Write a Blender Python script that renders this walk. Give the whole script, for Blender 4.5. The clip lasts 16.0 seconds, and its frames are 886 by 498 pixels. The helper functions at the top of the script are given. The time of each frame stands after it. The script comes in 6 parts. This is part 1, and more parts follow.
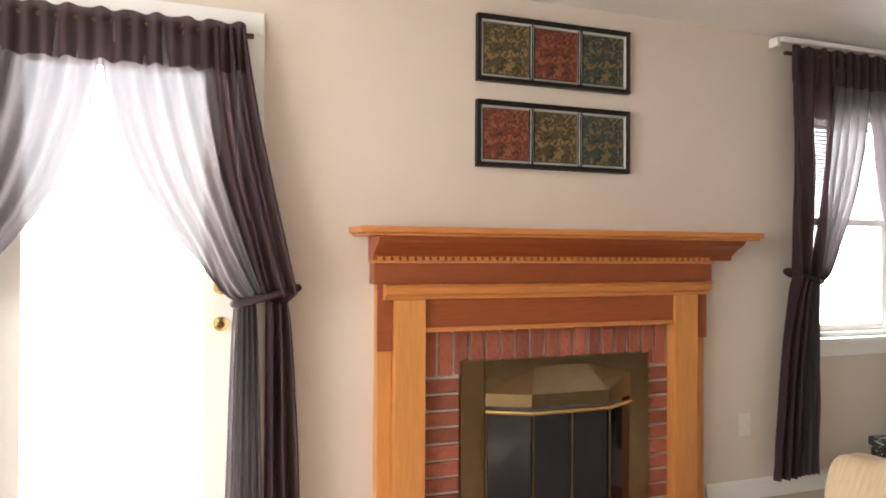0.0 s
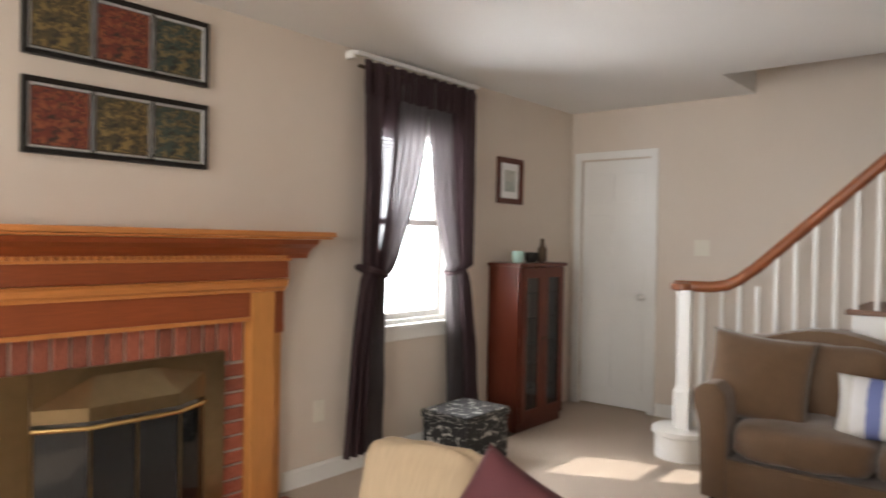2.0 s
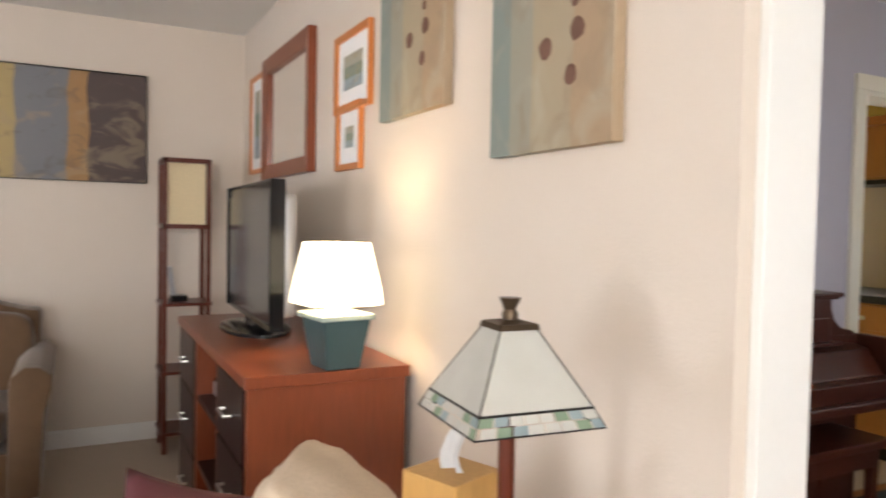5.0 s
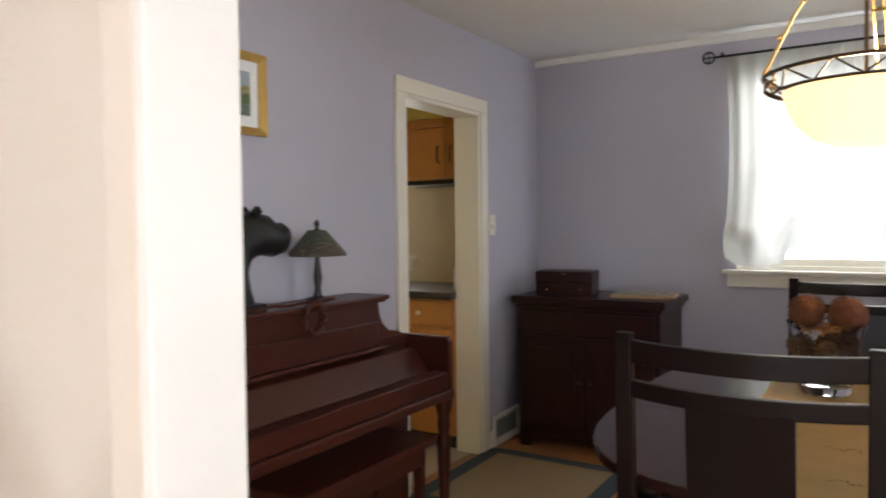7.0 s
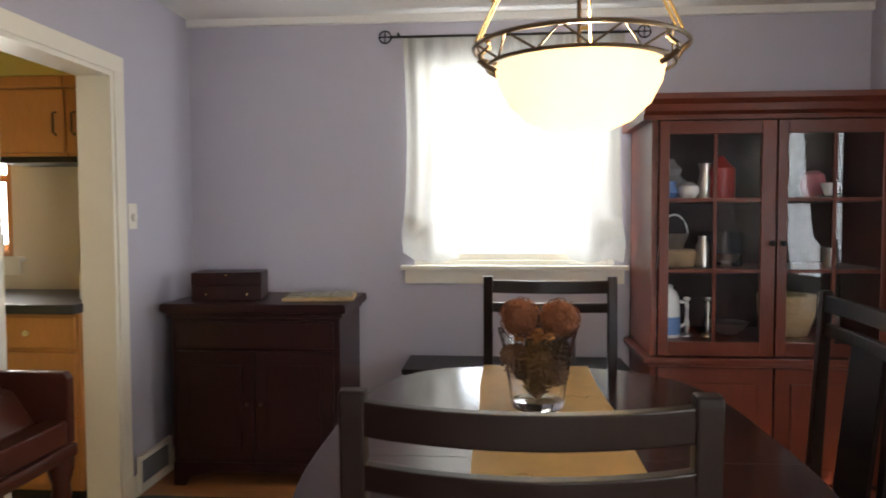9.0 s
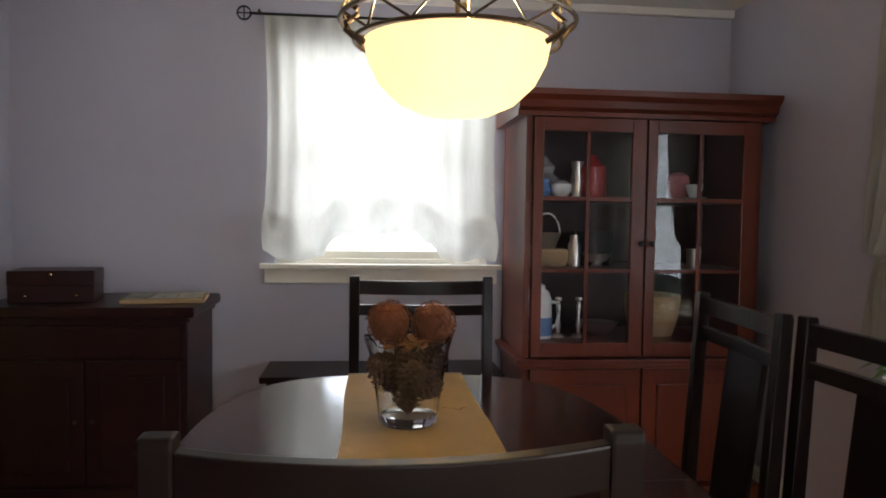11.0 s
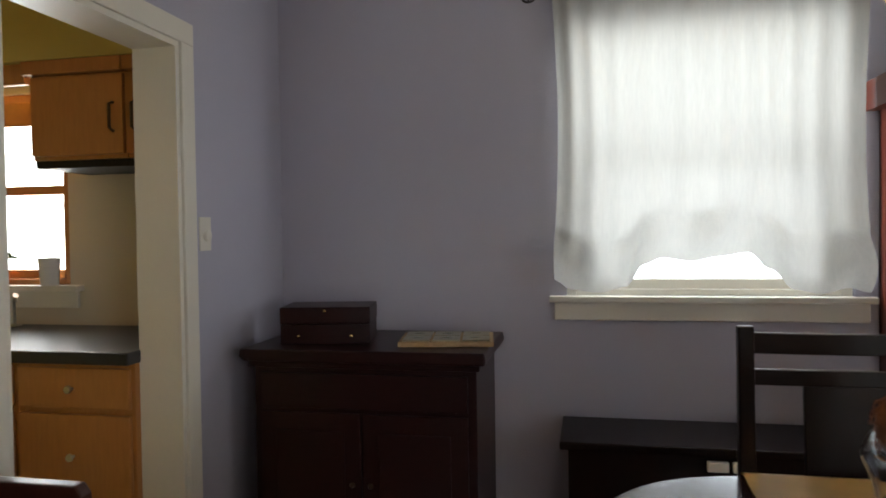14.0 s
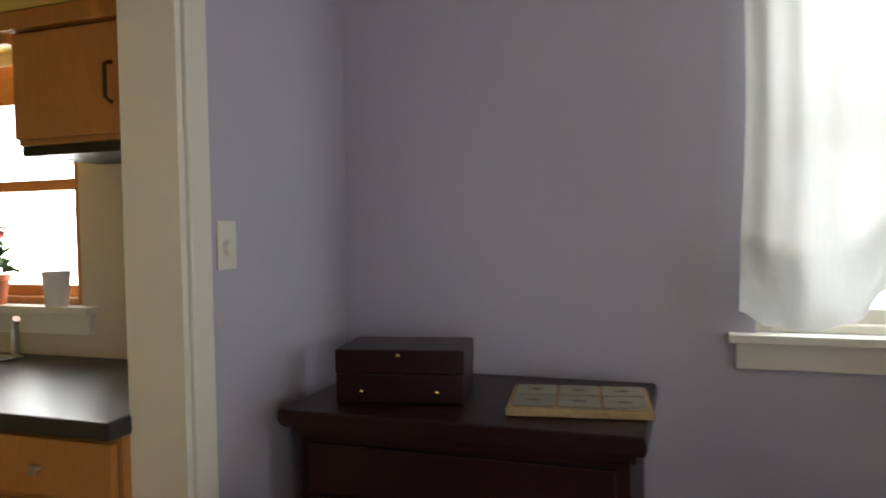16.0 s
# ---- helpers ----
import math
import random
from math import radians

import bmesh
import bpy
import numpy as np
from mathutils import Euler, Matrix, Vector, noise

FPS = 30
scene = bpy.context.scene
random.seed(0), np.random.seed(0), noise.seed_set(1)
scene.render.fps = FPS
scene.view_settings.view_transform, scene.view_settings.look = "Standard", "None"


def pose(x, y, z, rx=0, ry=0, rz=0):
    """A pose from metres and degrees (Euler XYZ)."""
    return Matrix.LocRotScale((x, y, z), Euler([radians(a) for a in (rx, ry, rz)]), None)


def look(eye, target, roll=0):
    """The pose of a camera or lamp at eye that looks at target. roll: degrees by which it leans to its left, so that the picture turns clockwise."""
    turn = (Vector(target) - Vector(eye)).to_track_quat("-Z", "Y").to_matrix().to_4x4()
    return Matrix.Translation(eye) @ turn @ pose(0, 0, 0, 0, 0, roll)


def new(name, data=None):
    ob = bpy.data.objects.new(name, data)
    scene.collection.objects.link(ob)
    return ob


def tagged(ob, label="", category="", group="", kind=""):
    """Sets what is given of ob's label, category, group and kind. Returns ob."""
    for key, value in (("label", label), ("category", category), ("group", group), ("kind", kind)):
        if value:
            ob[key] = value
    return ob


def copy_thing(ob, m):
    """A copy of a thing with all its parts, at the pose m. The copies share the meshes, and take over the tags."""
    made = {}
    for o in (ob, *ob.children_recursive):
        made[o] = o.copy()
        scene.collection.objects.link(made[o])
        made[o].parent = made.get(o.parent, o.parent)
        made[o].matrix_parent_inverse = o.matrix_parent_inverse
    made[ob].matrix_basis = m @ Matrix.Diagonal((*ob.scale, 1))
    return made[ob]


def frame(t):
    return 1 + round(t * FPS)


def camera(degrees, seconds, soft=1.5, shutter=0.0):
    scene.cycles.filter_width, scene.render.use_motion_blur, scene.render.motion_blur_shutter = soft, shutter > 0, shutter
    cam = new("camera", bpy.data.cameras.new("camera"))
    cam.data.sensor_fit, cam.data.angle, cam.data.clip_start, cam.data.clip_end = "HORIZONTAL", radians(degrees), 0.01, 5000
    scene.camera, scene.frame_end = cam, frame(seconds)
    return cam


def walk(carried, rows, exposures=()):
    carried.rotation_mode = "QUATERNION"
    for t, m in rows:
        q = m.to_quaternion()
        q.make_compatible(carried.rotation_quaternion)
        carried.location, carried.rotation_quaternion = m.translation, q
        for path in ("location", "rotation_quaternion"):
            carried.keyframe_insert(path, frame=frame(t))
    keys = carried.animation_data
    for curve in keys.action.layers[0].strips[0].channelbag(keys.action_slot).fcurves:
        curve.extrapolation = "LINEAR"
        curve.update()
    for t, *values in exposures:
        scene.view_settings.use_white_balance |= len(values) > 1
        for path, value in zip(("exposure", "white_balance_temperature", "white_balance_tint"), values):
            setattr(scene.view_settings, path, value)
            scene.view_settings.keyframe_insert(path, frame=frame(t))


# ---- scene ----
# ---- camera ----
cam = camera(64.0, 16.0, soft=1.8, shutter=0.4)
PATH = [
    (0, (0.244, -0.03, 1.263), (0.935, 1.847, 1.28), 0.29),
    (0.5, (0.268, -0.041, 1.305), (1.04, 1.804, 1.301), 0.54),
    (1, (0.321, -0.048, 1.324), (1.315, 1.688, 1.314), 0.51),
    (1.5, (0.337, -0.091, 1.333), (1.615, 1.447, 1.317), 0.8),
    (2, (0.409, -0.127, 1.344), (1.948, 1.15, 1.321), 1.0),
    (2.5, (0.472, -0.147, 1.365), (2.226, 0.814, 1.32), 1.0),
    (3, (0.492, -0.19, 1.344), (2.399, 0.409, 1.292), 0.9),
    (3.5, (0.497, -0.284, 1.305), (2.485, -0.069, 1.255), 1.04),
    (4, (0.526, -0.368, 1.302), (2.516, -0.564, 1.244), 0.89),
    (4.5, (0.511, -0.43, 1.303), (2.422, -1.017, 1.24), 0.95),
    (5, (0.507, -0.486, 1.3), (2.279, -1.41, 1.232), 1.13),
    (5.2, (0.503, -0.505, 1.298), (2.21, -1.545, 1.229), 0.86),
    (7.3, (0.664, -1.076, 1.333), (1.573, -2.856, 1.266), -0.26),
    (7.5, (0.697, -1.125, 1.331), (1.496, -2.957, 1.261), 0.03),
    (8, (0.821, -1.252, 1.347), (1.337, -3.182, 1.258), -0.39),
    (8.5, (0.898, -1.371, 1.344), (1.186, -3.348, 1.249), -0.58),
    (9, (0.882, -1.518, 1.334), (1.04, -3.509, 1.239), -0.22),
    (9.5, (0.843, -1.645, 1.34), (0.886, -3.642, 1.236), 0.17),
    (10, (0.836, -1.713, 1.32), (0.709, -3.707, 1.222), 0.68),
    (10.2, (0.862, -1.717, 1.318), (0.641, -3.702, 1.216), 0.84),
    (12.5, (0.894, -1.967, 1.319), (0.956, -3.964, 1.244), 0.7),
    (13, (0.947, -2.122, 1.313), (1.308, -4.088, 1.251), 0.6),
    (13.5, (1.087, -2.272, 1.303), (1.554, -4.217, 1.26), 0.2),
    (14, (1.262, -2.42, 1.329), (1.663, -4.379, 1.282), -0.8),
    (14.5, (1.303, -2.625, 1.308), (1.693, -4.587, 1.288), -0.8),
    (15, (1.392, -2.847, 1.365), (1.792, -4.806, 1.3), -1.1),
    (15.5, (1.49, -3.053, 1.39), (1.951, -4.997, 1.3), -0.8),
    (16, (1.525, -3.255, 1.373), (2.179, -5.144, 1.308), -1.0),
]
walk(cam, [(t, look(eye, target, roll)) for t, eye, target, roll in PATH],
     [(0, 0.4, 6400, 10), (0.5, 0.2, 6400, 10), (1.0, 0.0, 6400, 10), (1.5, -0.25, 6400, 10), (2.0, 0.12, 6400, 10), (2.5, 0.05, 6400, 10), (3.5, 0.4, 6400, 10), (5.2, 0.25, 6300, 10), (7.3, 0.3, 6200, 10),
      (9, 0.6, 6350, 10), (10, 0.15, 6250, 10), (12.5, -0.05, 6100, 10), (13.5, -0.3, 6150, 9), (14.5, -0.3, 6200, 8), (16, 0.0, 6250, 8)])

# ---- light ----
world = bpy.data.worlds.new("sky")
scene.world = world
world.use_nodes = True
sky = world.node_tree.nodes.new("ShaderNodeTexSky")
sky.sky_type, sky.sun_disc = "NISHITA", False
sky.sun_elevation, sky.sun_rotation = radians(42), radians(-27)
world.node_tree.nodes["Background"].inputs[1].default_value = 0.15
world.node_tree.links.new(sky.outputs[0], world.node_tree.nodes["Background"].inputs[0])


def lamp(name, kind, place, target, watts, colour=(1, 1, 1), size=1.0, size_y=0.0):
    data = bpy.data.lights.new(name, kind)
    data.energy, data.color = watts, colour
    if kind == "AREA":
        data.shape, data.size, data.size_y = "RECTANGLE", size, size_y or size
    if kind == "SUN":
        data.angle = radians(0.6)
    if kind == "POINT":
        data.shadow_soft_size = size
    ob = new(name, data)
    ob.matrix_world = look(place, target)
    return ob


lamp("sun", "SUN", (-1.8, 6.5, 5), (0, 2.9, 1.4), 5.0, (1, 0.93, 0.82))
lamp("daylight_door", "AREA", (0.02, 3.02, 1.2), (0.02, 0, 1.0), 60, (0.95, 0.97, 1), 0.8, 1.9)
lamp("daylight_window_north", "AREA", (3.79, 3.02, 1.4), (3.79, 0, 1.4), 60, (0.95, 0.97, 1), 0.6, 1.2)
# the west lamp is added fill for the living room, its source unseen
lamp("fill_unseen_west", "AREA", (-2.36, 0.7, 1.5), (5, 0.2, 1.2), 110, (1, 0.97, 0.93), 2.4, 1.5)
lamp("daylight_dining_south", "AREA", (0.8, -5.47, 1.6), (0.8, 0, 1.3), 32, (0.92, 0.96, 1), 1.1, 1.1)
lamp("daylight_dining_west", "AREA", (-1.16, -3.4, 1.5), (2, -3.4, 1.0), 18, (0.92, 0.96, 1), 1.1, 1.2)
lamp("daylight_kitchen", "AREA", (3.975, -5.285, 1.545), (3.975, -3.5, 1.545), 34, (1, 0.97, 0.9), 0.94, 0.84)
lamp("lamp_bulb_table", "POINT", (2.51, -1.19, 1.17), (0, 0, 0), 6, (1, 0.72, 0.42), 0.03)
lamp("lamp_bulb_chandelier", "POINT", (0.67, -3.45, 1.68), (0, 0, 0), 15, (1, 0.78, 0.45), 0.05)


# ---- materials ----
def material(name, colour, rough=0.6, metal=0.0, grain=0.0, scale=20.0, bump=0.0, stretch=(1, 1, 1), large=0.0, **more):
    m = bpy.data.materials.new(name)
    m.use_nodes = True
    n, l = m.node_tree.nodes, m.node_tree.links
    b = n["Principled BSDF"]
    b.inputs["Base Color"].default_value = (*colour, 1)
    b.inputs["Roughness"].default_value = rough
    b.inputs["Metallic"].default_value = metal
    for key, value in more.items():
        b.inputs[key.replace("_", " ")].default_value = value
    if grain or bump or large:
        co = n.new("ShaderNodeTexCoord")
        mp = n.new("ShaderNodeMapping")
        mp.inputs["Scale"].default_value = stretch
        l.new(co.outputs["Object"], mp.inputs[0])
        fine = n.new("ShaderNodeTexNoise")
        fine.inputs["Scale"].default_value, fine.inputs["Detail"].default_value = scale, 6
        l.new(mp.outputs[0], fine.inputs["Vector"])
        wide = n.new("ShaderNodeTexNoise")
        wide.inputs["Scale"].default_value, wide.inputs["Detail"].default_value = 1.7, 3
        l.new(co.outputs["Object"], wide.inputs["Vector"])
        add = n.new("ShaderNodeMath")
        add.operation = "MULTIPLY_ADD"
        l.new(fine.outputs[0], add.inputs[0])
        add.inputs[1].default_value = grain
        wide_part = n.new("ShaderNodeMath")
        wide_part.operation = "MULTIPLY_ADD"
        l.new(wide.outputs[0], wide_part.inputs[0])
        wide_part.inputs[1].default_value = large
        wide_part.inputs[2].default_value = 1 - (grain + large) / 2
        l.new(wide_part.outputs[0], add.inputs[2])
        mul = n.new("ShaderNodeVectorMath")
        mul.operation = "MULTIPLY"
        mul.inputs[0].default_value = colour
        l.new(add.outputs[0], mul.inputs[1])
        l.new(mul.outputs[0], b.inputs["Base Color"])
        if bump:
            bp = n.new("ShaderNodeBump")
            bp.inputs["Strength"].default_value, bp.inputs["Distance"].default_value = min(1.0, bump * 100), 0.01
            l.new(fine.outputs[0], bp.inputs["Height"])
            l.new(bp.outputs[0], b.inputs["Normal"])
    return m


def cloth(name, colour, through_light=0.4, open_weave=0.1, scale=90.0, glow_tint=1.2):
    m = material(name, colour, 0.85, grain=0.3, scale=scale, stretch=(1, 1, 0.15), large=0.15)
    n, l = m.node_tree.nodes, m.node_tree.links
    t, o = n.new("ShaderNodeBsdfTranslucent"), n.new("ShaderNodeBsdfTransparent")
    t.inputs[0].default_value = (*[c * glow_tint for c in colour], 1)
    m1, m2 = n.new("ShaderNodeMixShader"), n.new("ShaderNodeMixShader")
    m1.inputs[0].default_value, m2.inputs[0].default_value = through_light, open_weave
    l.new(n["Principled BSDF"].outputs[0], m1.inputs[1])
    l.new(t.outputs[0], m1.inputs[2])
    l.new(m1.outputs[0], m2.inputs[1])
    l.new(o.outputs[0], m2.inputs[2])
    l.new(m2.outputs[0], n["Material Output"].inputs[0])
    return m


def glow(name, colour, strength, base=(0.8, 0.75, 0.65)):
    return material(name, base, 0.5, grain=0.1, scale=30, Emission_Color=(*colour, 1), Emission_Strength=strength)


def random_tint(m, amount=0.35):
    """Shifts the brightness from piece to piece."""
    n, l = m.node_tree.nodes, m.node_tree.links
    b = n["Principled BSDF"]
    source = b.inputs["Base Color"].links[0].from_socket
    info = n.new("ShaderNodeObjectInfo")
    k = n.new("ShaderNodeMapRange")
    k.inputs[3].default_value, k.inputs[4].default_value = 1 - amount, 1 + amount
    l.new(info.outputs["Random"], k.inputs[0])
    v = n.new("ShaderNodeVectorMath")
    v.operation = "MULTIPLY"
    l.new(source, v.inputs[0])
    l.new(k.outputs[0], v.inputs[1])
    l.new(v.outputs[0], b.inputs["Base Color"])
    return m


def canvas(name, stops, axis=0, blotch=0.25, scale=5.0, hi=(0.5, 0.4, 0.25), dark=(0.06, 0.04, 0.03), cover=0.56, soft_edge=0.06):
    """A painted canvas: bands along one axis of the Generated space, broken up by brushwork."""
    m = material(name, (0.5, 0.5, 0.5), 0.65, grain=0.2, scale=60)
    n, l = m.node_tree.nodes, m.node_tree.links
    co = n.new("ShaderNodeTexCoord")
    sep = n.new("ShaderNodeSeparateXYZ")
    l.new(co.outputs["Generated"], sep.inputs[0])
    ns = n.new("ShaderNodeTexNoise")
    ns.inputs["Scale"].default_value, ns.inputs["Detail"].default_value = scale, 8
    l.new(co.outputs["Generated"], ns.inputs["Vector"])
    wob = n.new("ShaderNodeMath")
    wob.operation = "MULTIPLY_ADD"
    l.new(ns.outputs[0], wob.inputs[0])
    wob.inputs[1].default_value = 0.06
    l.new(sep.outputs[axis], wob.inputs[2])
    ramp = n.new("ShaderNodeValToRGB")
    ramp.color_ramp.interpolation = "CONSTANT"
    el = ramp.color_ramp.elements
    while len(el) < len(stops):
        el.new(0.5)
    for e, (p, c) in zip(el, stops):
        e.position, e.color = p, (*c, 1)
    l.new(wob.outputs[0], ramp.inputs[0])
    last = ramp.outputs[0]
    for tone, lo, size in ((hi, cover, scale * 1.6), (dark, cover + 0.04, scale * 2.3)):
        nz = n.new("ShaderNodeTexNoise")
        nz.inputs["Scale"].default_value, nz.inputs["Detail"].default_value, nz.inputs["Distortion"].default_value = size, 5, 1.2
        l.new(co.outputs["Generated"], nz.inputs["Vector"])
        mr = n.new("ShaderNodeMapRange")
        mr.inputs[1].default_value, mr.inputs[2].default_value, mr.inputs[4].default_value = lo, lo + soft_edge, blotch * 2
        l.new(nz.outputs[0], mr.inputs[0])
        mx = n.new("ShaderNodeMix")
        mx.data_type = "RGBA"
        l.new(mr.outputs[0], mx.inputs[0])
        l.new(last, mx.inputs[6])
        mx.inputs[7].default_value = (*tone, 1)
        last = mx.outputs[2]
    l.new(last, n["Principled BSDF"].inputs["Base Color"])
    return m


wall_beige = material("beige_wall_paint", (0.66, 0.58, 0.50), 0.75, grain=0.05, scale=140, bump=0.0012, large=0.06)
wall_lilac = material("lilac_wall_paint", (0.44, 0.425, 0.50), 0.6, grain=0.05, scale=140, bump=0.0012, large=0.07)
wall_yellow = material("mustard_wall_paint", (0.60, 0.50, 0.14), 0.7, grain=0.05, scale=120, large=0.06)
wall_cream = material("cream_tile_board", (0.62, 0.54, 0.42), 0.5, grain=0.05, scale=80, large=0.08)
ceiling_paint = material("white_ceiling_paint", (0.75, 0.73, 0.70), 0.85, grain=0.06, scale=90, bump=0.002, large=0.05)
white_paint = material("white_gloss_paint", (0.80, 0.79, 0.76), 0.38, grain=0.04, scale=60, large=0.05)
cream_paint = material("cream_gloss_paint", (0.74, 0.70, 0.60), 0.4, grain=0.05, scale=60, large=0.06)
carpet = material("beige_carpet", (0.50, 0.41, 0.33), 0.95, grain=0.5, scale=260, bump=0.006, large=0.15)
oak = random_tint(material("orange_oak_boards", (0.36, 0.15, 0.055), 0.28, grain=0.5, scale=14, stretch=(1.5, 14, 1), large=0.15), 0.2)
tile_floor = material("pale_floor_tile", (0.5, 0.45, 0.38), 0.4, grain=0.15, scale=30, large=0.1)
pine = material("honey_pine", (0.52, 0.20, 0.055), 0.38, grain=0.55, scale=9, stretch=(1, 12, 12), large=0.2)
pine_up = material("honey_pine_upright", (0.55, 0.235, 0.063), 0.38, grain=0.5, scale=9, stretch=(12, 12, 1), large=0.2)
pine_red = material("red_stained_pine", (0.27, 0.066, 0.02), 0.36, grain=0.5, scale=9, stretch=(1, 12, 12), large=0.25)
brick_mat = random_tint(material("red_brick", (0.30, 0.088, 0.05), 0.85, grain=0.5, scale=60, bump=0.006, large=0.2), 0.25)
mortar = material("grey_mortar", (0.50, 0.44, 0.40), 0.95, grain=0.3, scale=90, bump=0.004)
brass = material("antique_brass", (0.27, 0.20, 0.11), 0.3, 1.0, grain=0.3, scale=20, large=0.2)
bright_brass = material("polished_brass", (0.75, 0.52, 0.22), 0.2, 1.0)
chrome = material("brushed_nickel", (0.7, 0.69, 0.66), 0.28, 1.0)
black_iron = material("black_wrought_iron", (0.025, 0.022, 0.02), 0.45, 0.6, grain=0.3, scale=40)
bronze = material("bronzed_iron", (0.10, 0.07, 0.045), 0.4, 0.8, grain=0.4, scale=40)
smoked = material("smoked_fire_glass", (0.012, 0.013, 0.014), 0.06)
glass = material("clear_glass", (1, 1, 1), 0.02, IOR=1.45, Transmission_Weight=1.0)
mirror = material("mirror_silver", (0.9, 0.9, 0.9), 0.015, 1.0)
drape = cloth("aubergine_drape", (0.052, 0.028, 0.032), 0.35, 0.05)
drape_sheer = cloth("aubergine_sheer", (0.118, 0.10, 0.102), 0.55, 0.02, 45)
sheer = cloth("cream_sheer", (0.76, 0.73, 0.65), 0.66, 0.01, 90, 0.31)
velvet = material("brown_microfibre", (0.125, 0.07, 0.034), 0.9, grain=0.35, scale=18, bump=0.002, large=0.35, Sheen_Weight=0.3)
tan_stripe = material("tan_ribbed_fabric", (0.40, 0.30, 0.19), 0.9, grain=0.5, scale=12, stretch=(14, 1, 1), large=0.15)
beige_fabric = material("beige_fabric", (0.55, 0.45, 0.34), 0.9, grain=0.3, scale=120, bump=0.002, large=0.1)
burgundy = material("burgundy_fabric", (0.10, 0.025, 0.03), 0.8, grain=0.3, scale=100, large=0.15)
leather = material("dark_brown_leather", (0.028, 0.018, 0.014), 0.42, grain=0.3, scale=60, bump=0.002)
cherry = material("cherry_wood", (0.10, 0.021, 0.010), 0.3, grain=0.5, scale=7, stretch=(2, 12, 12), large=0.25, Specular_IOR_Level=0.32)
cherry_up = material("cherry_wood_upright", (0.10, 0.021, 0.010), 0.3, grain=0.5, scale=7, stretch=(12, 12, 1.5), large=0.25, Specular_IOR_Level=0.32)
tv_wood = material("red_brown_veneer", (0.20, 0.048, 0.017), 0.3, grain=0.45, scale=7, stretch=(12, 12, 1.5), large=0.2)
espresso = material("espresso_wood", (0.008, 0.0038, 0.0031), 0.3, grain=0.25, scale=8, stretch=(10, 2, 10), large=0.2, Specular_IOR_Level=0.16)
table_gloss = material("espresso_tabletop", (0.03, 0.011, 0.009), 0.16, grain=0.4, scale=8, stretch=(10, 2, 10), large=0.2)
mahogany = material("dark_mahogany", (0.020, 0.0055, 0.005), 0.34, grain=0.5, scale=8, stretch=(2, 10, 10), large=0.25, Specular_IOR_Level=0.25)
piano_wood = material("walnut_piano_wood", (0.055, 0.015, 0.009), 0.33, grain=0.5, scale=8, stretch=(12, 2, 12), large=0.3, Specular_IOR_Level=0.3)
maple = material("golden_maple", (0.43, 0.185, 0.048), 0.38, grain=0.35, scale=7, stretch=(10, 10, 1.5), large=0.15)
counter_mat = material("charcoal_laminate", (0.03, 0.03, 0.033), 0.35, grain=0.5, scale=200)
teal = material("teal_ceramic", (0.045, 0.088, 0.095), 0.25, grain=0.25, scale=10, large=0.3)
lit_shade = glow("lit_linen_shade", (1, 0.82, 0.56), 2.2)
rice_shade = material("rice_paper_shade", (0.72, 0.60, 0.38), 0.8, grain=0.2, scale=70)
bowl_glass = cloth("lit_alabaster_glass", (0.84, 0.70, 0.46), 0.6, 0.0, 30, 1.0)
bowl_glass.node_tree.nodes["Principled BSDF"].inputs["Emission Color"].default_value = (1, 0.79, 0.47, 1)
bowl_glass.node_tree.nodes["Principled BSDF"].inputs["Emission Strength"].default_value = 1.3
art_glass = material("white_leaded_glass", (0.84, 0.84, 0.79), 0.25, grain=0.2, scale=15, large=0.15, Transmission_Weight=0.15)
green_glass = material("green_leaded_glass", (0.36, 0.47, 0.34), 0.25, grain=0.5, scale=12)
blue_glass = material("pale_blue_leaded_glass", (0.42, 0.52, 0.55), 0.25, grain=0.4, scale=12)
black_plastic = material("black_gloss_plastic", (0.008, 0.008, 0.009), 0.15)
screen_mat = material("dark_screen", (0.03, 0.035, 0.04), 0.12)
silver_plastic = material("silver_plastic", (0.38, 0.38, 0.40), 0.3, 0.5)
silver_edge = material("dull_silver_edge", (0.45, 0.45, 0.44), 0.4)
paper = material("white_paper", (0.82, 0.82, 0.82), 0.8, grain=0.05, scale=40)
kraft = material("golden_wood_box", (0.5, 0.28, 0.08), 0.5, grain=0.4, scale=8, stretch=(12, 12, 2))
plastic_white = material("ivory_plastic", (0.72, 0.68, 0.58), 0.4)
runner_mat = material("gold_embroidered_runner", (0.72, 0.49, 0.20), 0.6, grain=0.35, scale=9, large=0.3)
rattan = material("rust_twig_ball", (0.17, 0.058, 0.022), 0.9, grain=0.7, scale=40, bump=0.01)
cone_mat = material("pinecone_scales", (0.13, 0.07, 0.035), 0.8, grain=0.7, scale=30)
potpourri = material("orange_dried_petals", (0.50, 0.20, 0.05), 0.8, grain=0.7, scale=40)
rug_tan = material("tan_rug_wool", (0.30, 0.22, 0.12), 0.95, grain=0.4, scale=150, bump=0.004)
rug_blue = material("slate_blue_rug_wool", (0.06, 0.085, 0.10), 0.95, grain=0.4, scale=150, bump=0.004)
gold = material("gilt_frame", (0.52, 0.33, 0.09), 0.35, 0.6, grain=0.3, scale=30)
amber_wood = material("amber_picture_wood", (0.50, 0.17, 0.04), 0.35, grain=0.4, scale=8, stretch=(12, 12, 2))
statue_mat = material("black_bronze_cast", (0.010, 0.0095, 0.009), 0.38, 0.0, grain=0.4, scale=30, bump=0.004, Specular_IOR_Level=0.35)
terracotta = material("terracotta", (0.38, 0.12, 0.05), 0.85, grain=0.2, scale=40)
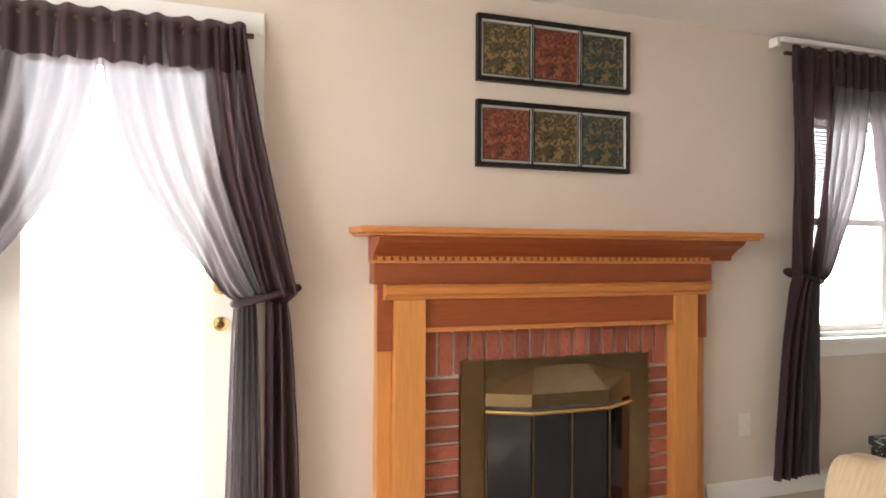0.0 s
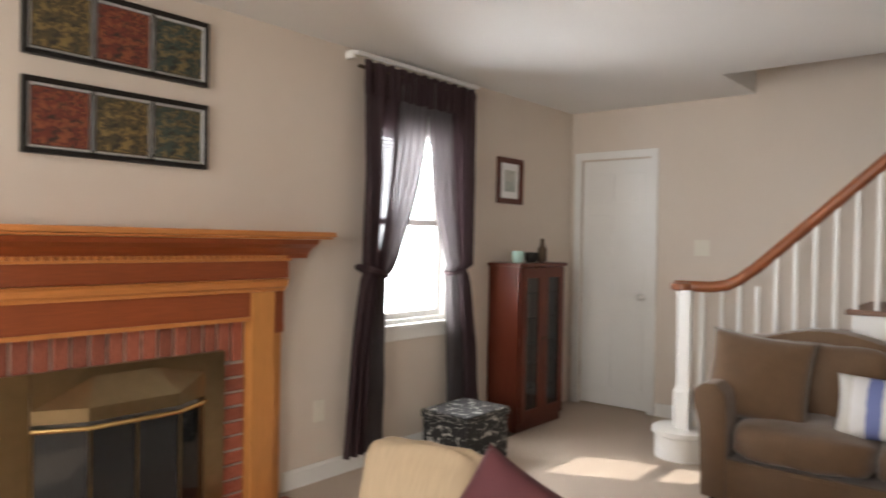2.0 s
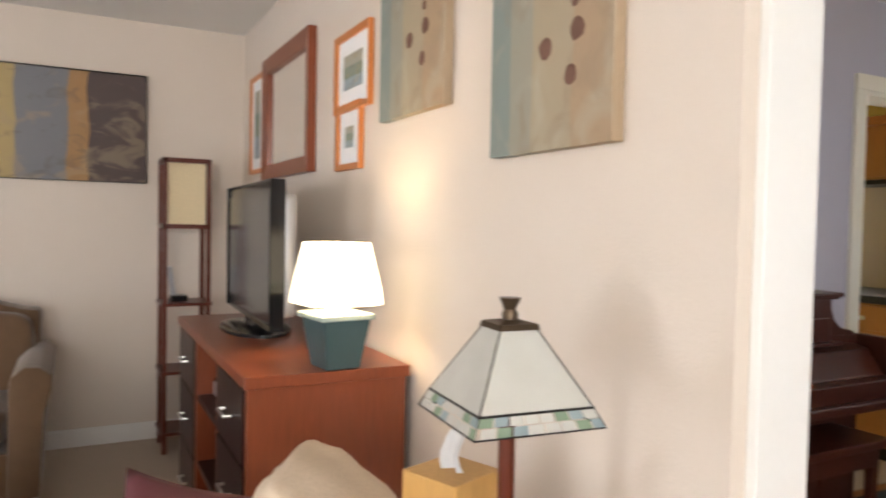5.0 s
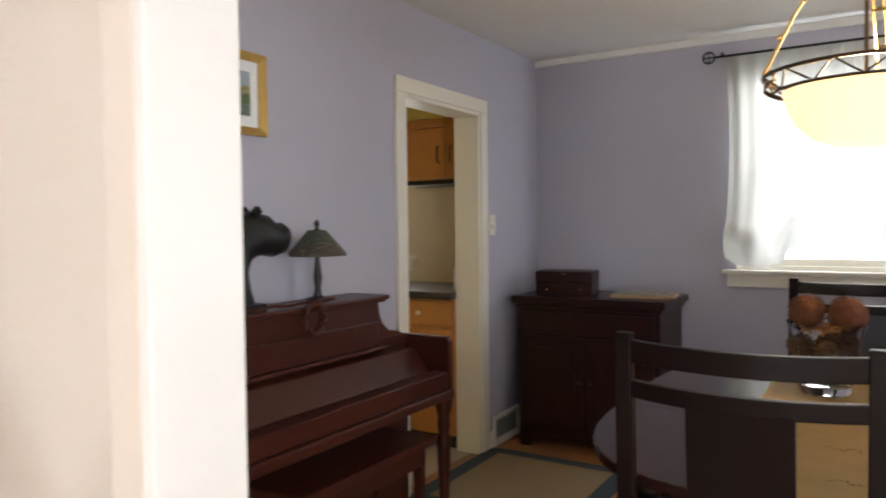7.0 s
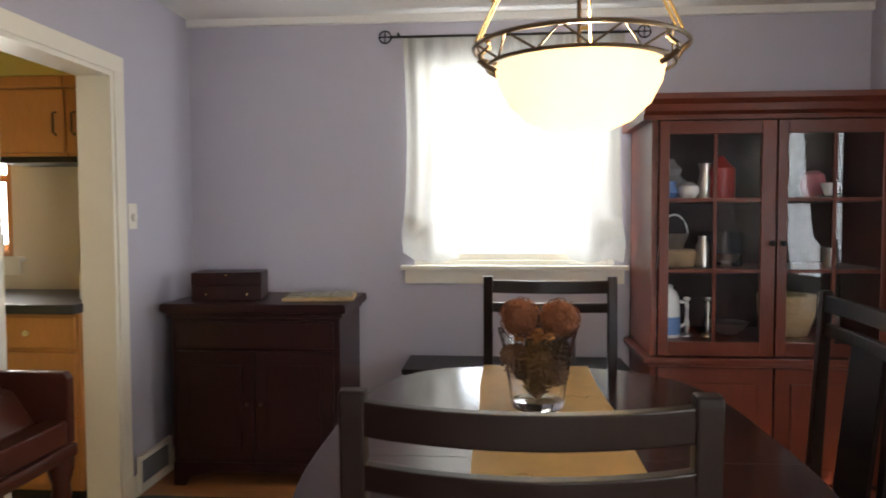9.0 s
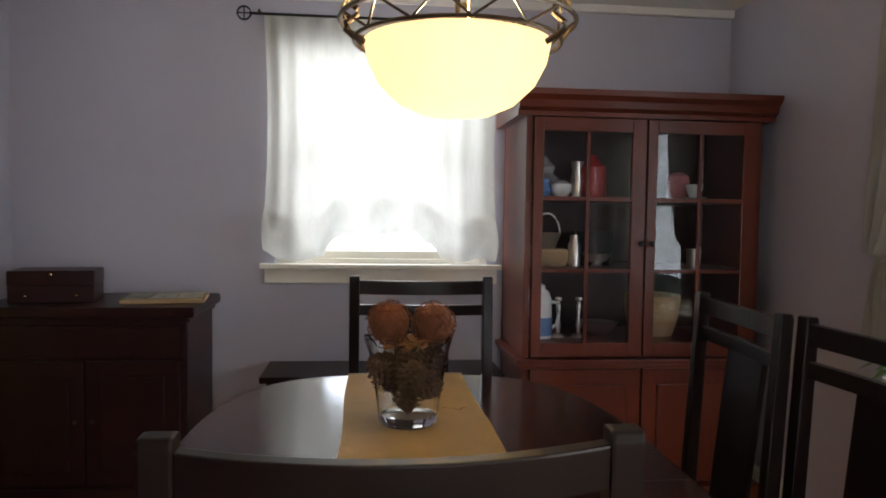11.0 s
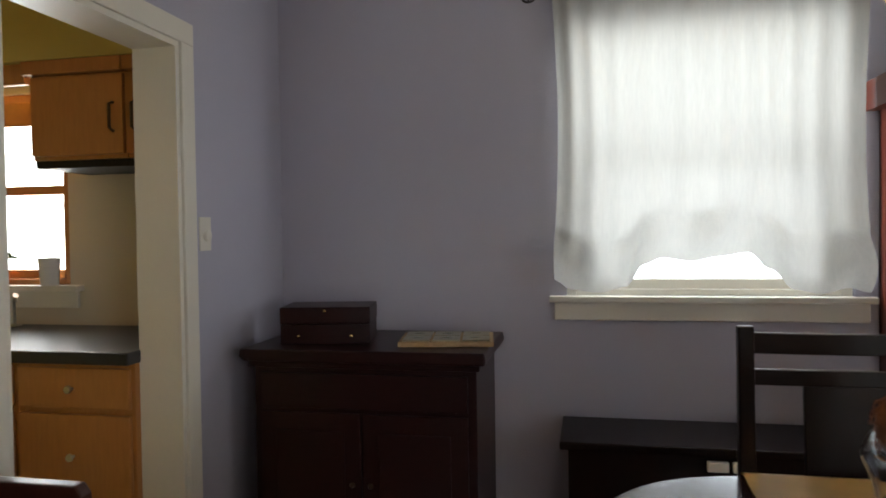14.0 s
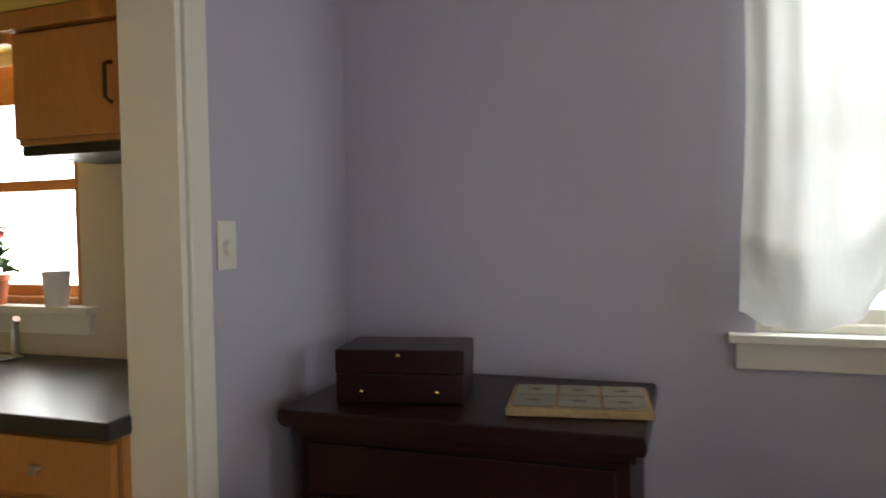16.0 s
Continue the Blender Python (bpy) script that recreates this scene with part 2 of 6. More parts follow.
leaf = material("green_leaf", (0.07, 0.13, 0.03), 0.6, grain=0.4, scale=30)
pink = material("pink_petals", (0.55, 0.18, 0.20), 0.8, grain=0.4, scale=30)
china_white = material("white_china", (0.75, 0.74, 0.72), 0.15)
china_blue = material("blue_china", (0.12, 0.22, 0.45), 0.2)
red_glass = material("red_tin", (0.35, 0.025, 0.02), 0.3)
wicker = material("tan_wicker", (0.36, 0.24, 0.12), 0.8, grain=0.6, scale=60, bump=0.006)
grass_mat = material("lawn", (0.12, 0.16, 0.06), 0.95, grain=0.5, scale=8, large=0.3)
blind_mat = material("white_blind_slat", (0.75, 0.74, 0.72), 0.5)


# ---- mesh helpers ----
def box(bm, x0, y0, z0, x1, y1, z1, m=None):
    got = bmesh.ops.create_cube(bm, size=1)["verts"]
    s = Matrix.LocRotScale(((x0 + x1) / 2, (y0 + y1) / 2, (z0 + z1) / 2), None, (abs(x1 - x0), abs(y1 - y0), abs(z1 - z0)))
    bmesh.ops.transform(bm, matrix=(m @ s if m else s), verts=got)
    return bm


def boxes(*rows):
    bm = bmesh.new()
    for r in rows:
        box(bm, *r)
    return bm


def lathe(profile, steps=24, sides=None):
    """Turns (radius, height) pairs round the z axis. sides=4 gives a square section."""
    bm = bmesh.new()
    k = sides or steps
    off = math.pi / k if sides else 0
    rings = [[bm.verts.new((r * math.cos(2 * math.pi * i / k + off), r * math.sin(2 * math.pi * i / k + off), z)) for i in range(k)] for r, z in profile]
    for a, b in zip(rings, rings[1:]):
        for i in range(k):
            bm.faces.new((a[i], a[(i + 1) % k], b[(i + 1) % k], b[i]))
    bm.faces.new(rings[0][::-1])
    bm.faces.new(rings[-1])
    return bm


def tube(points, radius, k=8, closed=False):
    bm = bmesh.new()
    pts = [Vector(p) for p in points]
    rings = []
    for i, p in enumerate(pts):
        a = pts[i - 1] if i or closed else p
        b = pts[(i + 1) % len(pts)] if i < len(pts) - 1 or closed else p
        d = (b - a).normalized()
        side = d.cross(Vector((0, 0, 1)) if abs(d.z) < 0.9 else Vector((1, 0, 0))).normalized()
        up = side.cross(d)
        rings.append([bm.verts.new(p + (side * math.cos(2 * math.pi * j / k) + up * math.sin(2 * math.pi * j / k)) * radius) for j in range(k)])
    pairs = list(zip(rings, rings[1:])) + ([(rings[-1], rings[0])] if closed else [])
    for a, b in pairs:
        for j in range(k):
            bm.faces.new((a[j], a[(j + 1) % k], b[(j + 1) % k], b[j]))
    if not closed:
        bm.faces.new(rings[0][::-1])
        bm.faces.new(rings[-1])
    return bm


def prism(outline, depth, axis="y"):
    """An outline of (a, b) pairs pushed through depth. axis y: a is x, b is z; axis z: a is x, b is y; axis x: a is y, b is z."""
    bm = bmesh.new()

    def at(a, b, d):
        return {"y": (a, d, b), "z": (a, b, d), "x": (d, a, b)}[axis]
    f0 = [bm.verts.new(at(a, b, depth[0])) for a, b in outline]
    f1 = [bm.verts.new(at(a, b, depth[1])) for a, b in outline]
    k = len(outline)
    for i in range(k):
        bm.faces.new((f0[i], f0[(i + 1) % k], f1[(i + 1) % k], f1[i]))
    bm.faces.new(f0[::-1])
    bm.faces.new(f1)
    bmesh.ops.recalc_face_normals(bm, faces=bm.faces)
    return bm


def cushion(w, d, h, puff=0.35, seams=10):
    """A soft block, w by d by h, swollen in the middle, standing on z = 0."""
    bm = bmesh.new()
    bmesh.ops.create_cube(bm, size=1)
    bmesh.ops.subdivide_edges(bm, edges=bm.edges[:], cuts=seams, use_grid_fill=True)
    for v in bm.verts:
        x, y, z = v.co * 2
        p = 5.0
        k = (abs(x) ** p + abs(y) ** p + abs(z) ** p) ** (1 / p)
        s = max(abs(x), abs(y), abs(z)) / k
        x, y, z = x * s, y * s, z * s
        z *= 1 + puff * (1 - x * x) * (1 - y * y)
        wave = 0.012 * noise.noise(Vector((x * 2.3 + w * 7, y * 2.3, z * 2 + h)))
        v.co = (x * w / 2 + wave, y * d / 2 + wave, (z * h / 2 / (1 + puff) + h / 2) + wave)
    for f in bm.faces:
        f.smooth = True
    return bm


def pillow(w, d, h, n=18):
    """A sewn pillow lying on z = 0: pointed corners, thin seams, full in the middle."""
    bm = bmesh.new()
    top, low = [], []
    for j in range(n + 1):
        ra, rb = [], []
        for i in range(n + 1):
            u, v = -1 + 2 * i / n, -1 + 2 * j / n
            k = ((1 - u * u) * (1 - v * v)) ** 0.45
            x = u * w / 2 * (1 - 0.07 * (1 - v * v))
            y = v * d / 2 * (1 - 0.07 * (1 - u * u))
            fold = 0.006 * noise.noise(Vector((u * 2.5 + w * 9, v * 2.5, h * 30)))
            ra.append(bm.verts.new((x, y, h / 2 + (h / 2 + fold) * k)))
            rb.append(ra[-1] if abs(u) == 1 or abs(v) == 1 else bm.verts.new((x, y, h / 2 - h / 2 * k)))
        top.append(ra)
        low.append(rb)
    for g, flip in ((top, False), (low, True)):
        for r, q in zip(g, g[1:]):
            for i in range(n):
                f = [r[i], r[i + 1], q[i + 1], q[i]]
                bm.faces.new(f[::-1] if flip else f).smooth = True
    return bm


def part(name, bm, mat, parent=None, label="", bevel=0.0, smooth=False, m=None):
    """Links a bmesh as one mesh object under a thing or a part."""
    if m is not None:
        bmesh.ops.transform(bm, matrix=m, verts=bm.verts)
    if bevel:
        bmesh.ops.bevel(bm, geom=bm.edges[:], offset=bevel, segments=2, profile=0.6, affect="EDGES", clamp_overlap=True)
    if smooth:
        for f in bm.faces:
            f.smooth = True
    data = bpy.data.meshes.new(name)
    bm.to_mesh(data)
    bm.free()
    data.materials.append(mat)
    if smooth:
        data.set_sharp_from_angle(angle=radians(40))
    ob = new(name, data)
    if parent:
        ob.parent = parent
    if label:
        ob["label"] = label
    return ob


def thing(name, label, category, m=None, group=""):
    ob = new(name)
    ob.empty_display_size = 0.1
    ob.matrix_world = m if m is not None else Matrix()
    return tagged(ob, label, category, group)


def structure(name, bm, mat, label="", bevel=0.0, category=""):
    ob = part(name, bm, mat, bevel=bevel)
    return tagged(ob, label, category or name.split("_")[0], kind="structure")


def wall(name, axis, near, far, a0, a1, z0, z1, mat, openings=(), label=""):
    """A wall along one axis between two faces, with openings (a, b, low, high) cut through it."""
    bm = bmesh.new()
    cuts = sorted({a0, a1, *[o[0] for o in openings], *[o[1] for o in openings]})
    for a, b in zip(cuts, cuts[1:]):
        holes = [(o[2], o[3]) for o in openings if o[0] <= a and o[1] >= b]
        z = z0
        for lo, hi in sorted(holes) + [(z1, z1)]:
            if lo > z + 0.001:
                box(bm, *((a, near, z, b, far, lo) if axis == "x" else (near, a, z, far, b, lo)))
            z = hi
    return structure(name, bm, mat, label, category="wall")


def frame_of(w, h, rail, depth):
    """Four rails round a w by h rectangle in the xz plane, its back at y = 0, its face at y = -depth, mitred."""
    bm = bmesh.new()
    o = [(-w / 2, 0), (w / 2, 0), (w / 2, h), (-w / 2, h)]
    i = [(-w / 2 + rail, rail), (w / 2 - rail, rail), (w / 2 - rail, h - rail), (-w / 2 + rail, h - rail)]
    vs = [[bm.verts.new((x, y, z)) for x, z in ring] for y, ring in ((0, o), (-depth, o), (-depth * 0.7, i), (0, i))]
    for a, b in ((0, 1), (1, 2), (2, 3), (3, 0)):
        for k in range(4):
            bm.faces.new((vs[a][k], vs[a][(k + 1) % 4], vs[b][(k + 1) % 4], vs[b][k]))
    bmesh.ops.recalc_face_normals(bm, faces=bm.faces)
    return bm


def picture(name, label, w, h, rail, depth, frame_mat, picture_mat, m, mount=0.0, mount_mat=None, category="picture"):
    """A framed picture; m places its lower middle against the wall, which lies behind it in +y."""
    t = thing(name, label, category, m)
    part("frame", frame_of(w, h, rail, depth), frame_mat, t, bevel=0.002)
    part("backing", boxes((-w / 2 + rail, -depth * 0.35, rail, w / 2 - rail, -0.001, h - rail)), mount_mat or picture_mat, t)
    if mount:
        e = rail + mount
        part("print", boxes((-w / 2 + e, -depth * 0.45, e, w / 2 - e, -depth * 0.36, h - e)), picture_mat, t)
    return t


NORTH, SOUTH_FACE, EAST_FACE = pose(0, 0, 0), pose(0, 0, 0, 0, 0, 180), pose(0, 0, 0, 0, 0, -90)

# ---- structure ----
H = 2.44
structure("ground", boxes((-400, -400, -0.5, 400, 400, -0.3)), grass_mat, "mown lawn around the house", category="ground")
structure("floor_living", boxes((-2.3, -1.495, -0.12, 5.9, 3.0, 0)), carpet, "beige cut-pile carpet", category="floor")
structure("floor_kitchen", boxes((2.68, -5.3, -0.12, 5.3, -2.2, -0.004)), tile_floor, "pale kitchen floor tiles", category="floor")
floor_dining = structure("floor_dining", boxes((-1.2, -5.6, -0.12, 2.68, -1.495, -0.012)), mortar, "orange oak strip floor", category="floor")
structure("ceiling_living", boxes((-2.5, -1.6, H, 5.04, 3.1, H + 0.2), (5.04, 1.42, H, 5.96, 3.1, H + 0.2)), ceiling_paint, "white living room ceiling", category="ceiling")
structure("ceiling_dining", boxes((-1.3, -5.6, H - 0.02, 2.62, -1.6, H + 0.2)), ceiling_paint, "white dining room ceiling", category="ceiling")
# kitchen ceiling is brown, sharing the cupboards' material
structure("ceiling_kitchen", boxes((2.62, -5.4, H, 5.5, -2.1, H + 0.2)), maple, "brown kitchen ceiling", category="ceiling")
structure("ceiling_stairs", boxes((4.9, -3.0, 4.7, 6.0, 1.6, 4.9)), ceiling_paint, "white stairwell ceiling", category="ceiling")
wall("wall_north", "x", 2.90, 3.06, -2.46, 5.92, 0, H, wall_beige, [(-0.44, 0.46, 0, 2.14), (3.44, 4.14, 0.82, 2.10)], "warm beige painted wall with fireplace")
wall("wall_east", "y", 5.76, 5.92, -3.0, 2.90, 0, 4.7, wall_beige, [(2.19, 2.80, 0, 2.03)], "warm beige painted wall behind the stairs")
wall("wall_stairs", "y", 5.0, 5.1, -1.42, 0.284, 0, 4.7, wall_beige, (), "beige wall closing in the staircase")
wall("wall_stairs_upper", "x", 1.42, 1.56, 4.9, 5.76, H + 0.2, 4.7, wall_beige)
wall("wall_stairs_side", "y", 4.9, 5.04, 0.284, 1.42, H + 0.2, 4.7, wall_beige)
wall("wall_stairs_end", "x", -3.0, -2.9, 5.0, 5.76, 0, 4.7, wall_beige)
wall("wall_television", "x", -1.495, -1.42, -0.75, 5.0, 0, H, wall_beige, [(-0.6, 1.287, 0, 2.08)], "beige wall with a wide opening to the dining room")
wall("wall_dining_north", "x", -1.575, -1.497, -1.1, 2.61, 0, H - 0.02, wall_lilac, [(-0.6, 1.287, 0, 2.08)], "lilac painted wall")
wall("wall_television_west", "x", -1.495, -1.42, -2.46, -0.75, 0, H, wall_beige)
wall("wall_west", "y", -2.46, -2.3, -1.42, 2.90, 0, H, wall_beige, [(-0.55, 1.95, 0.75, 2.1)], "beige wall")
wall("wall_dining_east", "y", 2.61, 2.75, -5.4, -1.575, 0, H, wall_lilac, [(-4.585, -3.83, 0, 1.98)], "lilac painted wall with the kitchen doorway")
wall("wall_dining_south", "x", -5.56, -5.40, -1.15, 2.75, 0, H, wall_lilac, [(0.26, 1.35, 1.06, 2.18)], "lilac painted wall with a curtained window")
wall("wall_dining_west", "y", -1.2, -1.04, -5.4, -1.575, 0, H, wall_lilac, [(-4.05, -2.75, 0.75, 2.1)], "lilac painted wall")
wall("wall_kitchen_south", "x", -5.3, -5.15, 2.75, 5.3, 0, H, wall_cream, [(3.5, 4.45, 1.12, 1.97)], "cream kitchen wall")
wall("wall_kitchen_east", "y", 5.2, 5.3, -5.15, -2.2, 0, H, wall_yellow)
wall("wall_kitchen_north", "x", -2.3, -2.2, 2.75, 5.3, 0, H, wall_yellow)
structure("soffit_kitchen", boxes((2.755, -5.148, 2.015, 5.19, -4.80, H - 0.002)), wall_yellow, "mustard soffit over the cupboards", category="wall")


def casing(name, outer, depth, mat, label, m):
    """Door or window casing: outer = (x0, x1, top, width), standing proud of a wall that lies behind in +y."""
    x0, x1, top, w = outer
    return tagged(part(name, boxes((x0, -depth, 0, x0 + w, 0, top - w), (x1 - w, -depth, 0, x1, 0, top - w), (x0, -depth, top - w, x1, 0, top)), mat, bevel=0.004, m=m), label, "trim", kind="structure")


def skirt(name, x0, x1, m, mat=white_paint, h=0.09):
    tagged(part(name, boxes((x0, -0.014, 0, x1, -0.001, h), (x0, -0.009, h, x1, -0.001, h + 0.012)), mat, m=m), "white painted skirting board", "baseboard", kind="structure")


AT_N = pose(0, 2.90, 0)
AT_E = pose(5.76, 0, 0, 0, 0, -90)
AT_STAIR = pose(5.0, 0, 0, 0, 0, -90)
AT_TV = pose(0, -1.42, 0, 0, 0, 180)
AT_DE = pose(2.61, 0, 0, 0, 0, -90)
AT_DS = pose(0, -5.40, 0, 0, 0, 180)
AT_DW = pose(-1.04, 0, 0, 0, 0, 90)
casing("trim_garden_door", (-0.53, 0.55, 2.23, 0.09), 0.02, white_paint, "white door casing", AT_N)
casing("trim_closet_door", (-2.86, -2.13, 2.10, 0.06), 0.02, white_paint, "white door casing", AT_E)
casing("trim_kitchen_door", (3.756, 4.663, 2.055, 0.075), 0.02, cream_paint, "cream door casing", AT_DE)
tagged(part("trim_kitchen_jamb", boxes((2.60, -4.585, 0, 2.76, -4.565, 1.96), (2.60, -3.85, 0, 2.76, -3.83, 1.96), (2.60, -4.585, 1.96, 2.76, -3.83, 1.98)), cream_paint), "cream door lining", "trim", kind="structure")
tagged(part("trim_opening", boxes((1.265, -1.58, 0, 1.286, -1.452, 2.05), (-0.6, -1.58, 0, -0.58, -1.452, 2.05), (-0.6, -1.58, 2.05, 1.286, -1.452, 2.08),
       (1.2875, -1.60, 0, 1.355, -1.574, 2.13)), white_paint, bevel=0.003), "white lining of the wide opening", "trim", kind="structure")
skirt("baseboard_north", 2.75, 4.5, AT_N)
skirt("baseboard_north_b", 0.56, 0.98, AT_N)
skirt("baseboard_east", -2.12, -1.5, AT_E)
skirt("baseboard_stairs", -0.28, 1.42, AT_STAIR)
skirt("baseboard_television", -5.0, -1.34, AT_TV)
skirt("baseboard_dining_east", 4.67, 5.4, AT_DE, cream_paint)
skirt("baseboard_dining_south", -2.61, 1.04, AT_DS, cream_paint)
skirt("baseboard_dining_west", -5.4, -1.58, AT_DW, cream_paint)
tagged(part("trim_cove_dining", boxes((-1.04, 0.0, H - 0.06, 2.61, -0.03, H - 0.021)), ceiling_paint, m=pose(0, -5.37, 0)), "white cove at the ceiling", "trim", kind="structure")


def window(name, x0, x1, z0, z1, m, mat=white_paint, sill=True, thick=0.16, label="white double-hung sash window", sill_mat=None):
    """A sash window in the opening of a wall that lies behind in +y."""
    t = tagged(thing(name, label, "window", m), kind="structure")
    mid, f = (z0 + z1) / 2, 0.04
    part("window_frame", boxes((x0, 0.02, z0, x0 + f, thick, z1), (x1 - f, 0.02, z0, x1, thick, z1), (x0 + f, 0.02, z1 - f, x1 - f, thick, z1), (x0 + f, 0.02, z0, x1 - f, thick, z0 + 0.025)), mat, t, bevel=0.003)
    for lo, hi, y in ((z0 + 0.025, mid + 0.02, 0.06), (mid - 0.02, z1 - f, 0.10)):
        s = part("sash", boxes((x0 + f, y, lo, x0 + f + 0.035, y + 0.03, hi), (x1 - f - 0.035, y, lo, x1 - f, y + 0.03, hi), (x0 + f + 0.035, y, lo, x1 - f - 0.035, y + 0.03, lo + 0.04), (x0 + f + 0.035, y, hi - 0.04, x1 - f - 0.035, y + 0.03, hi)), mat, t, bevel=0.002)
        p = part("pane", boxes((x0 + f + 0.036, y + 0.012, lo + 0.041, x1 - f - 0.036, y + 0.016, hi - 0.041)), glass, s)
        p.visible_shadow = False
    if sill:
        part("window_sill", boxes((x0 - 0.07, -0.05, z0 - 0.025, x1 + 0.07, 0.019, z0), (x0 - 0.05, -0.02, z0 - 0.10, x1 + 0.05, -0.002, z0 - 0.026)), sill_mat or mat, t, bevel=0.004)
    return t


window("window_1", 3.44, 4.14, 0.82, 2.10, AT_N)
casing("trim_window_1", (3.37, 4.21, 2.17, 0.07), 0.015, white_paint, "white window casing", AT_N)
window("window_2", -1.35, -0.26, 1.06, 2.18, AT_DS, cream_paint)
window("window_3", -4.05, -2.75, 0.75, 2.1, AT_DW, cream_paint)
window("window_4", -4.45, -3.5, 1.12, 1.97, pose(0, -5.15, 0, 0, 0, 180), maple, label="kitchen sash window with wooden frame", sill_mat=cream_paint)
# assumed west window, never in view, added to go with the fill lamp
window("window_5_unseen", -0.55, 1.95, 0.75, 2.1, pose(-2.3, 0, 0, 0, 0, 90))

# garden door: white frame with one tall pane
t = tagged(thing("door_1", "white glazed garden door flooded with daylight", "door", AT_N @ pose(0, 0.05, 0)), kind="structure")
leaf_frame = part("door_leaf", boxes((-0.43, 0, 0.01, -0.31, 0.045, 2.12), (0.33, 0, 0.01, 0.45, 0.045, 2.12), (-0.31, 0, 0.01, 0.33, 0.045, 0.22), (-0.31, 0, 1.98, 0.33, 0.045, 2.12)), white_paint, t, bevel=0.003)
part("pane", boxes((-0.308, 0.018, 0.222, 0.328, 0.024, 1.978)), glass, t).visible_shadow = False
for z in (0.985, 1.13):
    part("knob", lathe([(0.028, 0), (0.028, 0.006), (0.01, 0.01), (0.01, 0.03), (0.026, 0.036), (0.028, 0.05), (0.015, 0.062)], 16), bright_brass, t, "brass knob", smooth=True, m=pose(0.39, 0, z, 90))

# closet door with six raised panels
t = tagged(thing("door_2", "closed white six-panel closet door", "door", AT_E @ pose(0, 0.02, 0)), kind="structure")
part("door_leaf", boxes((-2.80, 0.01, 0.012, -2.19, 0.045, 2.03)), white_paint, t, bevel=0.003)
for x in (-2.73, -2.46):
    for z0, z1 in ((0.16, 0.78), (0.92, 1.58), (1.68, 1.92)):
        part("panel", boxes((x, 0.004, z0, x + 0.21, 0.012, z1)), white_paint, t, bevel=0.006)
part("knob", lathe([(0.03, 0), (0.03, 0.006), (0.011, 0.01), (0.011, 0.035), (0.027, 0.042), (0.027, 0.056), (0.012, 0.066)], 16), chrome, t, "nickel knob", smooth=True, m=pose(-2.26, 0.01, 0.92, 90))
tagged(part("door_closet_inside", boxes((5.84, 2.15, 0, 5.9, 2.85, 2.08)), wall_beige), "plain back of the closet doorway", "wall", kind="structure")


def switch_plate(name, label, m, w=0.075, h=0.12, dial=False, category="switch"):
    t = thing(name, label, category, m)
    part("plate", boxes((-w / 2, -0.006, 0, w / 2, -0.0005, h)), plastic_white, t, bevel=0.002)
    if dial:
        part("dial", lathe([(0.02, 0), (0.019, 0.014), (0.012, 0.018)], 16), plastic_white, t, smooth=True, m=pose(0, -0.006, h * 0.45, 90))
    else:
        part("toggle", boxes((-0.006, -0.016, h * 0.42, 0.006, -0.006, h * 0.6)), plastic_white, t)
    return t


switch_plate("light_switch", "ivory double light switch by the stairs", AT_E @ pose(-1.78, 0, 1.265), 0.115)
switch_plate("wall_outlet", "ivory wall outlet beside the fireplace", AT_N @ pose(3.0, 0, 0.33), category="outlet")
switch_plate("dimmer_switch", "ivory dimmer switch with a round dial", AT_DE @ pose(4.74, 0, 1.275), dial=True)

# ---- living room: fireplace ----
fp = thing("fireplace", "honey pine mantel round a red brick fireplace", "fireplace", pose(0, 2.90, 0))
part("mantel_shelf", boxes((0.90, -0.22, 1.352, 2.92, 0, 1.378), (0.915, -0.21, 1.34, 2.905, 0, 1.351)), pine, fp, bevel=0.006)
part("crown_moulding", prism([(0, 1.24), (-0.085, 1.24), (-0.09, 1.262), (-0.105, 1.275), (-0.13, 1.295), (-0.17, 1.315), (-0.19, 1.338), (0, 1.338)], (0.985, 2.835), "x"), pine_red, fp)
part("dentil_rail", boxes((0.985, -0.098, 1.228, 2.72, -0.002, 1.24), *[(1.0 + i * 0.034, -0.104, 1.241, 1.02 + i * 0.034, -0.086, 1.256) for i in range(50)]), pine, fp, "pale pine dentil moulding")
part("frieze", boxes((0.99, -0.085, 1.14, 2.715, -0.002, 1.227)), pine_red, fp, "reddish pine frieze", bevel=0.002)
part("architrave", prism([(0, 1.075), (-0.10, 1.075), (-0.105, 1.09), (-0.12, 1.1), (-0.125, 1.125), (-0.14, 1.139), (0, 1.139)], (1.03, 2.68), "x"), pine, fp, bevel=0.001)
part("lintel", boxes((1.21, -0.085, 0.945, 2.485, -0.002, 1.074)), pine_red, fp, bevel=0.002)
part("lintel_bead", boxes((1.21, -0.095, 0.935, 2.485, -0.01, 0.955)), pine, fp, bevel=0.004)
for x0, x1, o0, o1 in ((1.075, 1.212, 1.01, 1.074), (2.485, 2.62, 2.622, 2.69)):
    leg = part("pilaster", boxes((x0, -0.10, 0, x1, -0.002, 1.074)), pine_up, fp, bevel=0.004)
    part("outer_board", boxes((o0, -0.06, 0, o1, -0.002, 1.139)), pine_up, fp, "reddish pine side board", bevel=0.004)
    part("corbel", boxes((o0 - 0.004 if x0 < 2 else o0, -0.075, 0.86, o1 if x0 < 2 else o1 + 0.004, -0.061, 1.139)), pine_red, fp, bevel=0.004)
part("mortar_bed", boxes((1.212, -0.03, 0.0, 1.389, -0.002, 0.944), (2.36, -0.03, 0, 2.485, -0.002, 0.944), (1.389, -0.03, 0.79, 2.36, -0.002, 0.944)), mortar, fp)
soldier = bpy.data.meshes.new("brick")
